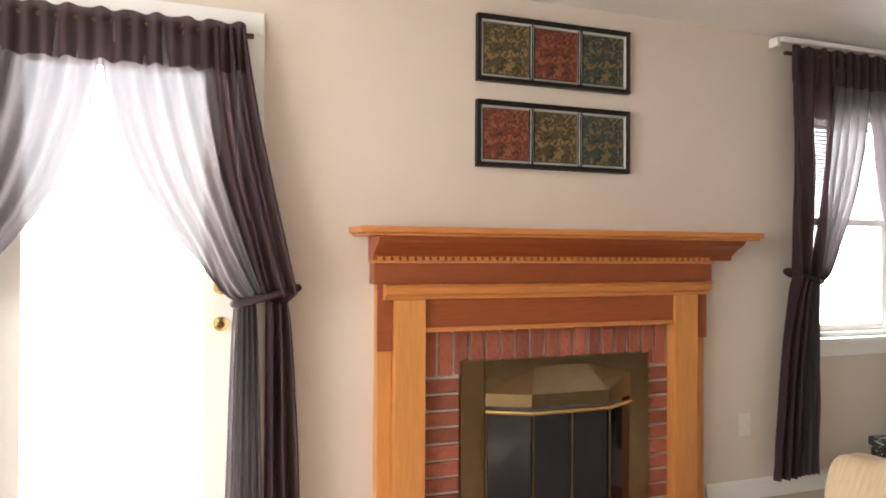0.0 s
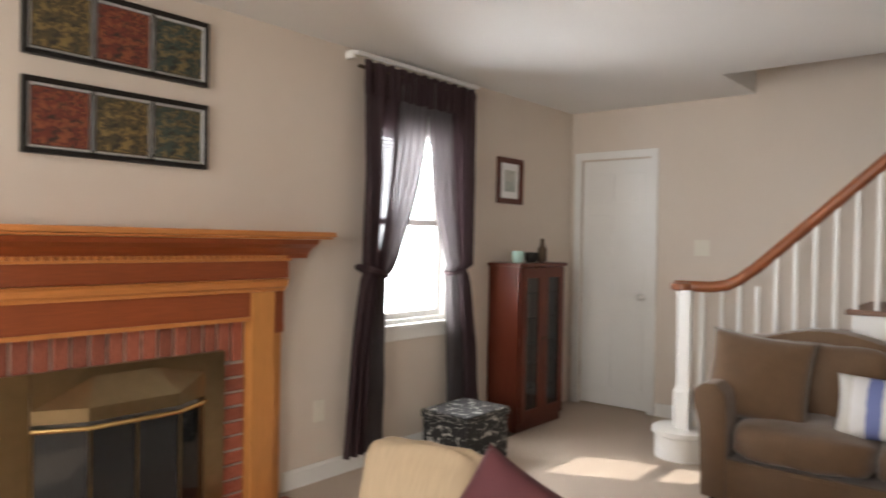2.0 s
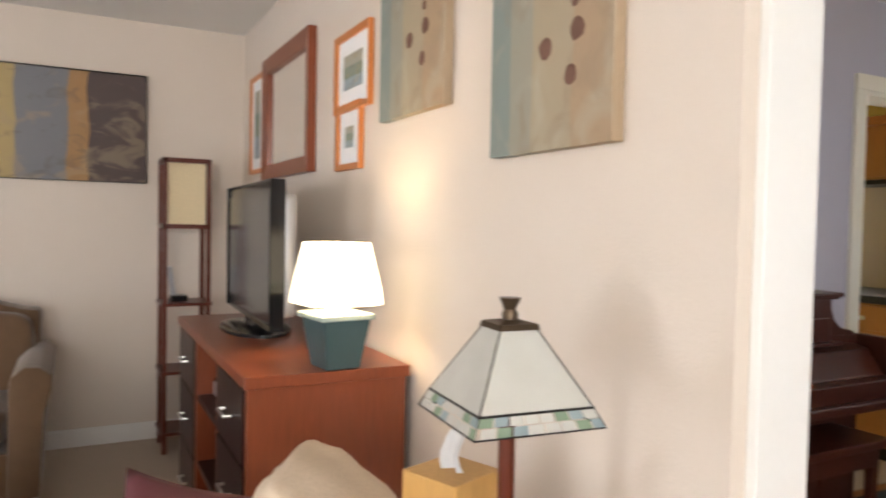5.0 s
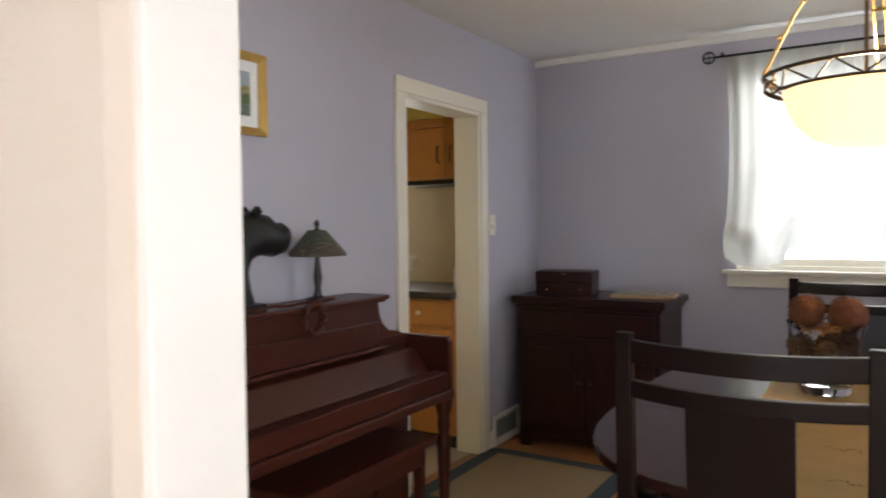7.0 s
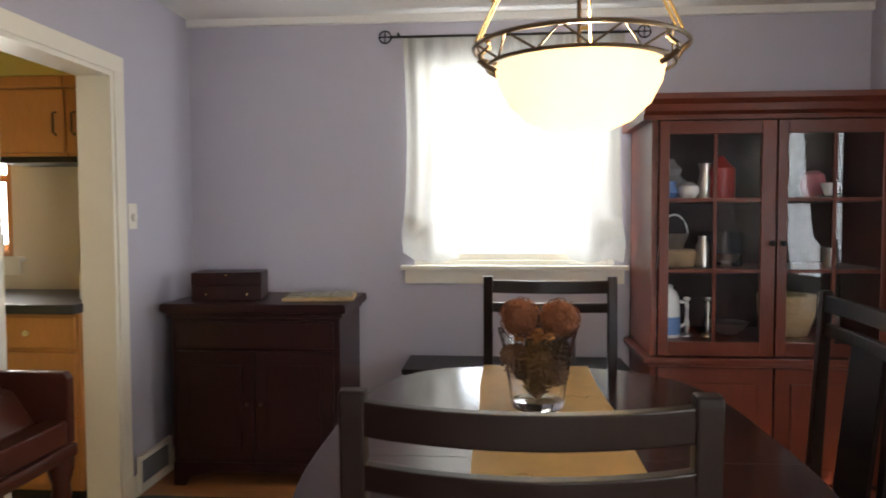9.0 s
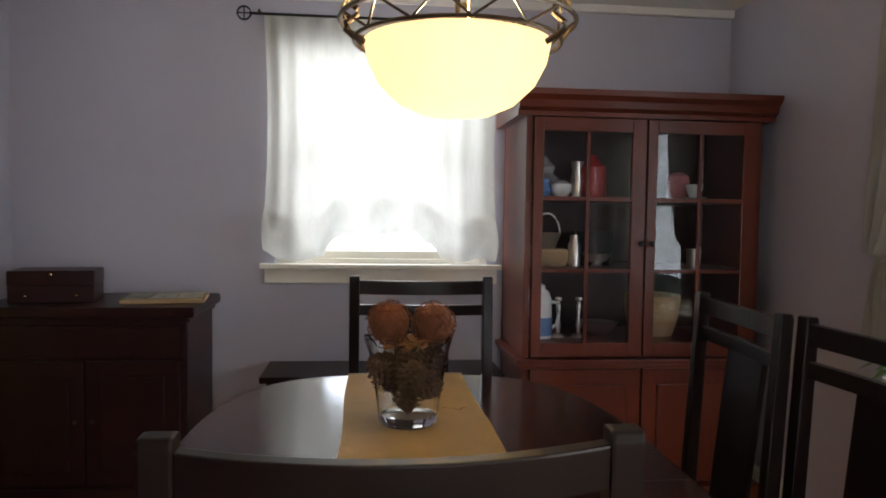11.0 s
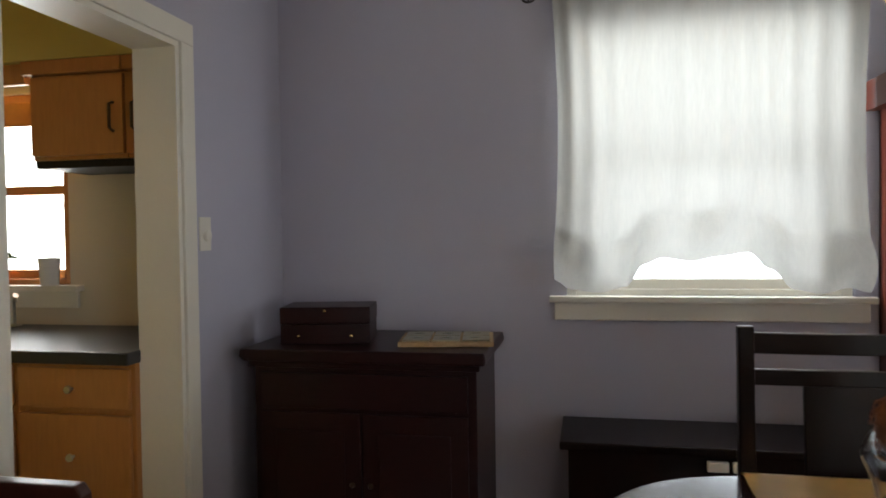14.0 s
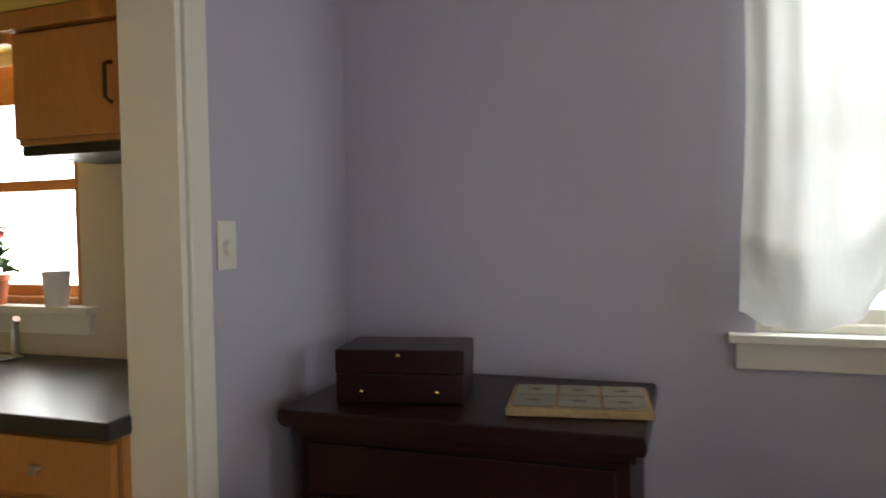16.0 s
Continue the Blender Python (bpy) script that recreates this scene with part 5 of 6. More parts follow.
part("lower_ring", loop_of(0.247, 1.728, 0.005), bronze, t, smooth=True)
part("upper_ring", loop_of(0.280, 1.775, 0.006), bronze, t, smooth=True)
for i in range(12):
    a, b, c = [2 * math.pi * (i + q) / 12 for q in (0, 0.5, 1)]
    part("zigzag", tube([(0.247 * math.cos(a), 0.247 * math.sin(a), 1.728), (0.280 * math.cos(b), 0.280 * math.sin(b), 1.775), (0.247 * math.cos(c), 0.247 * math.sin(c), 1.728)], 0.0035, 5), bronze, t)
for i in range(3):
    a = 2 * math.pi * i / 3 + 0.35
    d = Vector((math.cos(a), math.sin(a), 0))
    s = Vector((-math.sin(a), math.cos(a), 0))
    part("scroll", tube([d * (0.235 + 0.03 * math.sin(q * 0.8)) + Vector((0, 0, 1.705 + 0.012 * q)) + d * 0.008 * q for q in range(8)], 0.007, 6), bronze, t, smooth=True)
    for e in (-1, 1):
        part("arm", tube([d * 0.283 + s * 0.018 * e + Vector((0, 0, 1.78)), d * 0.20 + s * 0.016 * e + Vector((0, 0, 1.95)), d * 0.07 + s * 0.008 * e + Vector((0, 0, 2.16))], 0.004, 6), bright_brass, t, smooth=True)
    for q in (0.3, 0.65):
        part("link", boxes((-0.02, -0.003, -0.006, 0.02, 0.003, 0.006)), bright_brass, t, m=Matrix.Translation(d * (0.30 - 0.2 * q) + Vector((0, 0, 1.80 + 0.3 * q))) @ pose(0, 0, 0, 0, 0, math.degrees(a) + 90))
part("stem", tube([(0, 0, 1.75), (0, 0, H - 0.03)], 0.006, 8), bronze, t, smooth=True)
part("hub", lathe([(0.01, 2.12), (0.07, 2.15), (0.075, 2.165), (0.02, 2.19)], 20), bronze, t, smooth=True)
part("canopy", lathe([(0.02, H - 0.06), (0.06, H - 0.04), (0.065, H - 0.021)], 24), bronze, t, smooth=True)

# sheer balloon curtain and its rod
t = thing("sheer_curtain", "cream sheer curtain with gathered balloon hem", "curtain", pose(0, -5.36, 0))
bm = bmesh.new()
nu, nv = 90, 50


def hem_at(u):
    pts = [(0, 1.13), (0.06, 1.09), (0.15, 1.075), (0.24, 1.10), (0.30, 1.19), (0.36, 1.215), (0.46, 1.20), (0.55, 1.22), (0.63, 1.235), (0.70, 1.17), (0.78, 1.09), (0.85, 1.075), (0.93, 1.10), (1, 1.08)]
    for (a, p), (b, q) in zip(pts, pts[1:]):
        if u <= b:
            k = (u - a) / (b - a)
            return p + (q - p) * k * k * (3 - 2 * k)
    return 1.08


grid = []
for j in range(nv + 1):
    row = []
    for i in range(nu + 1):
        u, v = i / nu, j / nv
        z_hem = hem_at(u)
        z = 2.285 + (z_hem - 2.285) * v
        wide = 1.0 - 0.035 * math.sin(math.pi * min(1, v * 1.1))
        x = 0.812 + (0.5 - u) * 1.17 * wide
        y = 0.012 * math.sin(u * 70 + 2 * math.sin(u * 9)) * (1 - 0.6 * v) + 0.012 * math.sin(u * 21 + 1.0) * v
        puff = max(0, (v - 0.82) / 0.18)
        y += 0.05 * math.sin(math.pi * puff) * (1 + 0.6 * math.sin(u * 28)) + 0.018 * noise.noise(Vector((u * 7, v * 9, 3))) * puff
        y += 0.02 * noise.noise(Vector((u * 4, v * 2.5, 1)))
        row.append(bm.verts.new((x, y + 0.03, z)))
    grid.append(row)
for r, q in zip(grid, grid[1:]):
    for i in range(nu):
        bm.faces.new((r[i], r[i + 1], q[i + 1], q[i])).smooth = True
part("cloth", bm, sheer, t)
t = thing("curtain_rod", "black iron curtain rod with ring finials", "curtain rod", pose(0, -5.32, 2.285))
part("rod", tube([(0.16, 0, 0), (1.46, 0, 0)], 0.007), black_iron, t, smooth=True)
for x in (0.13, 1.49):
    f = part("finial", tube([(x + 0.032 * math.cos(q * math.pi / 10), 0, 0.032 * math.sin(q * math.pi / 10)) for q in range(20)], 0.005, 6, True), black_iron, t, smooth=True)
    part("cross_bar", boxes((x - 0.03, -0.003, -0.003, x + 0.03, 0.003, 0.003), (x - 0.003, -0.003, -0.03, x + 0.003, 0.003, 0.03)), black_iron, f)
for x in (0.20, 1.42):
    part("bracket", tube([(x, -0.08, 0.02), (x, -0.01, 0.02), (x, 0, 0.0)], 0.006), black_iron, t, smooth=True)

# china cabinet
t = thing("china_cabinet", "cherry china cabinet with glazed upper doors", "china cabinet", pose(-0.375, -5.39, 0))
W = 0.555
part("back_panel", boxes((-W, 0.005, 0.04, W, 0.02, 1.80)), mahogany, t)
for x in (-W, W - 0.03):
    part("side_panel", boxes((x, 0.021, 0.04, x + 0.03, 0.52, 1.80)), cherry_up, t, bevel=0.003)
part("base_moulding", boxes((-W - 0.03, 0.02, 0, W + 0.03, 0.57, 0.08)), cherry, t, bevel=0.008)
part("ledge", boxes((-W - 0.035, 0.02, 0.65, W + 0.035, 0.575, 0.675), (-W - 0.02, 0.02, 0.63, W + 0.02, 0.56, 0.649)), cherry, t, bevel=0.005)
for z in (0.40, 0.72, 1.06, 1.39):
    part("shelf", boxes((-W + 0.03, 0.021, z, W - 0.03, 0.47 if z > 0.7 else 0.5, z + 0.018)), cherry, t)
part("top_panel", boxes((-W, 0.02, 1.78, W, 0.53, 1.80)), cherry, t)
part("cornice", prism([(0, 1.765), (0.545, 1.765), (0.55, 1.785), (0.575, 1.80), (0.585, 1.83), (0.61, 1.85), (0.615, 1.875), (0, 1.875)], (-W - 0.045, W + 0.045), "x"), cherry, t, "stepped cherry cornice")
for s in (-1, 1):
    x0, x1 = (-W + 0.032, -0.004) if s < 0 else (0.004, W - 0.032)
    y0, y1 = 0.515, 0.54
    d = part("glass_door", boxes((x0, y0, 0.68, x0 + 0.065, y1, 1.76), (x1 - 0.045, y0, 0.68, x1, y1, 1.76), (x0 + 0.065, y0, 0.68, x1 - 0.045, y1, 0.745), (x0 + 0.065, y0, 1.70, x1 - 0.045, y1, 1.76)), cherry_up, t, bevel=0.003)
    part("pane", boxes((x0 + 0.06, y0 + 0.008, 0.74, x1 - 0.04, y0 + 0.012, 1.705)), glass, d).visible_shadow = False
    xm = (x0 + x1) / 2 + 0.01
    part("muntin", boxes((xm - 0.008, y0 + 0.013, 0.746, xm + 0.008, y1, 1.699)), cherry_up, d)
    for z in (1.065, 1.392):
        part("muntin", boxes((x0 + 0.066, y0 + 0.013, z, xm - 0.009, y1 - 0.002, z + 0.016), (xm + 0.009, y0 + 0.013, z, x1 - 0.046, y1 - 0.002, z + 0.016)), cherry, d)
    part("knob", lathe([(0.006, 0), (0.006, 0.012), (0.014, 0.018), (0.013, 0.028), (0.005, 0.033)], 14), black_iron, d, "dark round knob", smooth=True, m=pose(x1 - 0.02 if s < 0 else x0 + 0.02, y1, 1.20, -90))
    e = part("cupboard_door", boxes((x0, 0.515, 0.09, x1, 0.538, 0.625)), cherry_up, t, bevel=0.003)
    part("raised_panel", prism([(x0 + 0.07, 0.16), (x1 - 0.07, 0.16), (x1 - 0.07, 0.555), (x0 + 0.07, 0.555)], (0.539, 0.55), "y"), cherry_up, e, bevel=0.009)


def ornament(name, label, x, y, z, profile, mat, category="ornament", extra=()):
    o = thing(name, label, category, pose(-0.375 + x, -5.39 + y, z))
    part("body", lathe(profile, 20), mat, o, smooth=True)
    for nm, bm, mt in extra:
        part(nm, bm, mt, o, smooth=True)
    return o


cup_p = [(0.02, 0), (0.028, 0.01), (0.04, 0.045), (0.042, 0.06), (0.038, 0.06), (0.036, 0.045), (0.01, 0.01)]
jug_handle = tube([(-0.062, 0, 0.17), (-0.095, 0, 0.165), (-0.10, 0, 0.11), (-0.09, 0, 0.06), (-0.06, 0, 0.045)], 0.009)
for shelf_z, row in ((0.738, "low"), (1.078, "mid"), (1.408, "top")):
    if row == "low":
        ornament("thermos_jug", "white and blue insulated jug in the cabinet", 0.44, 0.34, shelf_z, [(0.062, 0), (0.066, 0.01), (0.064, 0.09), (0.06, 0.19), (0.05, 0.22), (0.03, 0.235), (0.03, 0.25), (0.012, 0.258)], china_white, "jug",
                 [("band", lathe([(0.0665, 0.015), (0.0655, 0.10)], 24), china_blue), ("handle", jug_handle, china_white)])
        for x in (0.34, 0.24):
            ornament("candlestick", "slim silver candlestick in the cabinet", x, 0.33, shelf_z, [(0.035, 0), (0.03, 0.01), (0.008, 0.02), (0.014, 0.06), (0.007, 0.1), (0.012, 0.15), (0.006, 0.17), (0.018, 0.18), (0.016, 0.19)], chrome, "candlestick")
        ornament("serving_bowl", "cut glass bowl in the cabinet", 0.12, 0.25, shelf_z, [(0.04, 0), (0.08, 0.03), (0.1, 0.06), (0.095, 0.06), (0.07, 0.03), (0.01, 0.01)], chrome, "bowl")
        ornament("wicker_basket", "tan wicker basket in the cabinet", -0.16, 0.25, shelf_z, [(0.10, 0), (0.13, 0.10), (0.135, 0.20), (0.125, 0.20), (0.11, 0.10), (0.02, 0.02)], wicker, "basket")
    if row == "mid":
        ornament("basket", "lidded oval basket in the cabinet", 0.38, 0.28, shelf_z, [(0.085, 0), (0.095, 0.03), (0.095, 0.07), (0.08, 0.085)], wicker, "basket", )
        bsk = ornament("filigree_basket", "silver filigree basket with high handle", 0.39, 0.27, shelf_z + 0.085, [(0.04, 0), (0.06, 0.05), (0.07, 0.075), (0.066, 0.075), (0.05, 0.03), (0.01, 0.01)], chrome, "basket",
                       [("handle", tube([(0.065 * math.cos(q * math.pi / 10), 0, 0.07 + 0.10 * math.sin(q * math.pi / 10)) for q in range(11)], 0.005), china_white)])
        ornament("cream_pot", "white china pot in the cabinet", 0.49, 0.36, shelf_z, [(0.03, 0), (0.04, 0.03), (0.042, 0.08), (0.03, 0.1)], china_white, "pot")
        ornament("gravy_boat", "polished silver gravy boat in the cabinet", 0.16, 0.34, shelf_z + 0.005, [(0.03, 0), (0.02, 0.012), (0.055, 0.03), (0.065, 0.06), (0.06, 0.06), (0.04, 0.03), (0.01, 0.015)], chrome, "gravy boat")
        ornament("glass_jar", "tall clear glass jar in the cabinet", 0.26, 0.3, shelf_z, [(0.03, 0), (0.032, 0.1), (0.02, 0.13), (0.022, 0.15)], chrome, "jar")
        ornament("silver_plate", "dark silver plate standing in the cabinet", 0.14, 0.2, shelf_z, [(0.10, 0), (0.11, 0.14), (0.1, 0.17)], screen_mat, "plate")
        ornament("glass_tumbler", "clear glass tumbler in the cabinet", -0.33, 0.33, shelf_z, [(0.03, 0), (0.036, 0.09), (0.032, 0.09), (0.02, 0.01)], chrome, "glass")
    if row == "top":
        ornament("teapot", "pale china teapot in the cabinet", 0.40, 0.25, shelf_z, [(0.05, 0), (0.075, 0.04), (0.07, 0.09), (0.04, 0.12), (0.05, 0.15), (0.02, 0.18), (0.01, 0.2)], material("grey_china", (0.30, 0.28, 0.27), 0.2), "teapot")
        ornament("small_vase", "small blue china vase in the cabinet", 0.44, 0.36, shelf_z, [(0.03, 0), (0.045, 0.03), (0.03, 0.07), (0.035, 0.085)], china_blue, "vase")
        ornament("sugar_bowl", "white and gold sugar bowl in the cabinet", 0.35, 0.37, shelf_z, [(0.03, 0), (0.05, 0.03), (0.048, 0.06), (0.02, 0.08)], china_white, "bowl")
        ornament("silver_pitcher", "tall silver pitcher in the cabinet", 0.27, 0.35, shelf_z, [(0.03, 0), (0.022, 0.02), (0.03, 0.08), (0.022, 0.13), (0.03, 0.17)], chrome, "pitcher")
        ornament("floral_tin", "red floral tin in the cabinet", 0.17, 0.28, shelf_z, [(0.06, 0), (0.065, 0.02), (0.065, 0.15), (0.03, 0.18), (0.012, 0.21)], red_glass, "tin")
        ornament("teacup", "white and gold teacup on saucer", -0.31, 0.36, shelf_z + 0.012, cup_p, china_white, "cup", [("saucer", lathe([(0.03, -0.012), (0.065, -0.002), (0.062, 0.0), (0.02, -0.004)], 20), china_white)])
        ornament("flower_dish", "pink floral dish in the cabinet", -0.30, 0.2, shelf_z, [(0.04, 0), (0.06, 0.06), (0.05, 0.12), (0.02, 0.14)], pink, "dish")

# sideboard with box and tile tray
t = thing("sideboard", "dark mahogany sideboard with two panelled doors", "sideboard", pose(2.07, -5.37, 0))
part("body", boxes((-0.42, 0.01, 0.10, 0.42, 0.50, 0.865)), mahogany, t, bevel=0.004)
part("top", prism([(-0.455, 0.865), (-0.46, 0.88), (-0.455, 0.91), (0.455, 0.91), (0.46, 0.88), (0.44, 0.865)], (0.0, 0.55), "y"), mahogany, t, bevel=0.006)
part("top_moulding", boxes((-0.435, 0.005, 0.84, 0.435, 0.525, 0.864)), mahogany, t, bevel=0.006)
part("apron", prism([(-0.42, 0.12), (-0.42, 0.0), (-0.36, 0.0), (-0.33, 0.05), (-0.2, 0.075), (0.2, 0.075), (0.33, 0.05), (0.36, 0.0), (0.42, 0.0), (0.42, 0.12)], (0.485, 0.51), "y"), mahogany, t, bevel=0.003)
for x in (-0.42, 0.36):
    part("foot", boxes((x, 0.02, 0, x + 0.06, 0.08, 0.10)), mahogany, t)
part("drawer", boxes((-0.39, 0.501, 0.69, 0.39, 0.515, 0.82)), mahogany, t, bevel=0.004)
for x0, x1 in ((-0.39, -0.004), (0.004, 0.39)):
    d = part("door", boxes((x0, 0.501, 0.14, x1, 0.516, 0.675)), mahogany, t, bevel=0.004)
    part("raised_panel", boxes((x0 + 0.06, 0.5165, 0.20, x1 - 0.06, 0.526, 0.61)), mahogany, d, bevel=0.007)
    part("knob", lathe([(0.005, 0), (0.011, 0.012), (0.006, 0.02)], 12), bronze, d, smooth=True, m=pose(x1 - 0.03 if x0 < 0 else x0 + 0.03, 0.516, 0.42, -90))
t = thing("keepsake_box", "dark mahogany box with small brass knobs", "box", pose(2.26, -5.06, 0.912, 0, 0, 10))
part("lower_box", boxes((-0.17, -0.11, 0, 0.17, 0.11, 0.075)), mahogany, t, bevel=0.003)
part("lid", boxes((-0.172, -0.112, 0.076, 0.172, 0.112, 0.14)), mahogany, t, bevel=0.005)
for x, z in ((0, 0.125), (-0.10, 0.03), (0.10, 0.03)):
    part("stud", lathe([(0.005, 0), (0.006, 0.004), (0.002, 0.007)], 10), bright_brass, t, "brass stud", smooth=True, m=pose(x, 0.112, z, -90))
t = thing("tile_tray", "wooden tray set with six leaf-printed tiles", "tray", pose(1.79, -5.06, 0.912, 0, 0, 8))
part("frame", boxes((-0.175, -0.13, 0, 0.175, 0.13, 0.018)), wicker, t, bevel=0.003)
tile_mat = random_tint(material("mottled_cream_tile", (0.22, 0.20, 0.13), 0.3, grain=0.5, scale=30, large=0.2), 0.2)
leaf_print = material("dark_leaf_print", (0.05, 0.06, 0.03), 0.4)
for i in range(3):
    for j in range(2):
        x, y = -0.11 + i * 0.11, -0.058 + j * 0.116
        k = part("tile", boxes((x - 0.05, y - 0.054, 0.0185, x + 0.05, y + 0.054, 0.024)), tile_mat, t, bevel=0.0015)
        part("leaf_print", prism([(x - 0.02, y), (x - 0.006, y + 0.012), (x + 0.022, y + 0.004), (x + 0.004, y - 0.012)], (0.0242, 0.0248), "z"), leaf_print, k)

# bench under the window with remotes
t = thing("storage_bench", "low espresso bench under the window", "bench", pose(0.80, -5.20, 0))
part("top", boxes((-0.57, -0.17, 0.535, 0.57, 0.20, 0.565)), espresso, t, bevel=0.006)
part("body", boxes((-0.54, -0.16, 0.08, 0.54, 0.17, 0.534)), espresso, t, bevel=0.004)
for s in (-1, 1):
    part("foot", boxes((s * 0.50 - 0.03, -0.14, 0, s * 0.50 + 0.03, 0.15, 0.08)), espresso, t)
t = thing("remote_pair", "two small white plastic clips on the bench front", "clip", pose(0.78, -5.0, 0.48))
for x in (-0.04, 0.045):
    part("tag", boxes((x - 0.036, -0.028, 0.0, x + 0.036, -0.002, 0.035)), plastic_white, t, bevel=0.005)

# wall vent, picture, rug
t = thing("wall_vent", "white framed metal wall register", "vent", AT_DE @ pose(4.865, -0.016, 0.025))
part("frame", frame_of(0.33, 0.17, 0.03, 0.018), cream_paint, t)
part("backing", boxes((-0.14, -0.004, 0.028, 0.14, 0.0, 0.142)), black_iron, t)
for i in range(8):
    part("slat", boxes((-0.135, -0.014, 0.032 + i * 0.0135, 0.135, -0.006, 0.038 + i * 0.0135)), silver_plastic, t)
picture("framed_picture", "gilt-framed landscape print on the lilac wall", 0.50, 0.30, 0.03, 0.03, gold,
        canvas("river_landscape", [(0, (0.16, 0.19, 0.16)), (0.3, (0.10, 0.14, 0.05)), (0.52, (0.30, 0.26, 0.10)), (0.7, (0.34, 0.38, 0.44))], 2, 0.25, 4, (0.4, 0.38, 0.28), (0.06, 0.09, 0.03)), AT_DE @ pose(2.66, -0.002, 1.67), 0.04, paper)
t = thing("area_rug", "tan rug with slate blue border", "rug", pose(2.17, -4.25, 0.002))
part("border", prism(oval(0.43, 0.46, 14, 48), (0, 0.008), "z"), rug_blue, t)
part("field", boxes((-0.34, -0.37, 0.0085, 0.34, 0.37, 0.0105)), rug_tan, t)

# piano
t = thing("upright_piano", "walnut spinet piano against the lilac wall", "piano", pose(2.595, -2.9, 0))
y0, y1 = -0.735, 0.735
part("lower_case", boxes((-0.16, y0 + 0.04, 0.02, 0, y1 - 0.04, 0.60)), piano_wood, t, bevel=0.004)
part("upper_case", boxes((-0.17, y0 + 0.26, 0.85, 0, y1 - 0.26, 1.015)), piano_wood, t, bevel=0.004)
part("middle_case", boxes((-0.15, y0 + 0.01, 0.625, 0, y1 - 0.01, 0.85)), piano_wood, t, bevel=0.004)
part("lid", boxes((-0.19, y0 + 0.235, 1.015, 0, y1 - 0.235, 1.026)), piano_wood, t, bevel=0.004)
part("lid_top", boxes((-0.205, y0 + 0.225, 1.0265, 0, y1 - 0.225, 1.045)), piano_wood, t, bevel=0.008)
part("music_desk", boxes((-0.185, -0.45, 0.835, -0.165, 0.45, 0.935)), piano_wood, t, bevel=0.004)
part("music_ledge", boxes((-0.21, -0.5, 0.82, -0.15, 0.5, 0.834)), piano_wood, t, bevel=0.003)
part("fallboard", prism([(-0.15, 0.815), (-0.22, 0.80), (-0.29, 0.70), (-0.29, 0.685), (-0.15, 0.685)], (y0 + 0.07, y1 - 0.07), "y"), piano_wood, t, bevel=0.006)
part("key_slip", boxes((-0.37, y0 + 0.035, 0.625, -0.30, y1 - 0.035, 0.70)), piano_wood, t, bevel=0.006)
part("key_bed", boxes((-0.385, y0, 0.58, 0, y1, 0.624)), piano_wood, t, bevel=0.012)
for ya in (y0, y1 - 0.035):
    part("cheek", prism([(-0.375, 0.624), (-0.375, 0.83), (-0.36, 0.85), (-0.15, 0.85), (-0.15, 0.624)], (ya, ya + 0.035), "y"), piano_wood, t, bevel=0.006)
for s in (-1, 1):
    part("scroll_bracket", prism([(s * 0.474, 0.851), (s * 0.474, 1.0), (s * 0.49, 0.995), (s * 0.495, 0.96), (s * 0.515, 0.92), (s * 0.56, 0.885), (s * 0.64, 0.87), (s * 0.66, 0.851)], (-0.16, -0.11), "x"), piano_wood, t, bevel=0.004)
for ya in (y0 + 0.035, y1 - 0.035):
    part("leg", lathe([(0.022, 0), (0.026, 0.05), (0.02, 0.09), (0.03, 0.36), (0.036, 0.40), (0.022, 0.43), (0.03, 0.46), (0.026, 0.50), (0.04, 0.55), (0.04, 0.58)], 20), piano_wood, t, smooth=True, m=pose(-0.345, ya, 0))
t = thing("piano_bench", "dark walnut piano bench pushed under the piano", "bench", pose(2.33, -3.02, 0))
part("seat", boxes((-0.16, -0.40, 0.44, 0.16, 0.40, 0.475)), piano_wood, t, bevel=0.008)
part("apron", boxes((-0.13, -0.36, 0.36, 0.13, 0.36, 0.439)), piano_wood, t, bevel=0.003)
for sx in (-1, 1):
    for sy in (-1, 1):
        part("leg", lathe([(0.016, 0), (0.026, 0.36)], sides=4), piano_wood, t, m=pose(sx * 0.11, sy * 0.34, 0))

# horse bust: one swept neck, head, ears and mane
bm = bmesh.new()
spine = [((0, 0.14, 0.0), 0.09, 0.15), ((0, 0.15, 0.07), 0.08, 0.145), ((0, 0.14, 0.14), 0.07, 0.135), ((0, 0.11, 0.20), 0.062, 0.12), ((0, 0.05, 0.255), 0.06, 0.10), ((0, -0.02, 0.272), 0.064, 0.088), ((0, -0.08, 0.268), 0.06, 0.08), ((0, -0.13, 0.247), 0.05, 0.066), ((0, -0.175, 0.258), 0.046, 0.062), ((0, -0.20, 0.256), 0.034, 0.046)]
rings = []
for i, (c, rx, rr) in enumerate(spine):
    a = Vector(spine[max(0, i - 1)][0])
    b = Vector(spine[min(len(spine) - 1, i + 1)][0])
    d = (b - a).normalized()
    up = Vector((1, 0, 0)).cross(d)
    rings.append([bm.verts.new(Vector(c) + Vector((1, 0, 0)) * rx * math.cos(q) + up * rr * math.sin(q)) for q in [2 * math.pi * k / 20 for k in range(20)]])
for a, b in zip(rings, rings[1:]):
    for k in range(20):
        bm.faces.new((a[k], a[(k + 1) % 20], b[(k + 1) % 20], b[k]))
bm.faces.new(rings[0][::-1])
bm.faces.new(rings[-1])
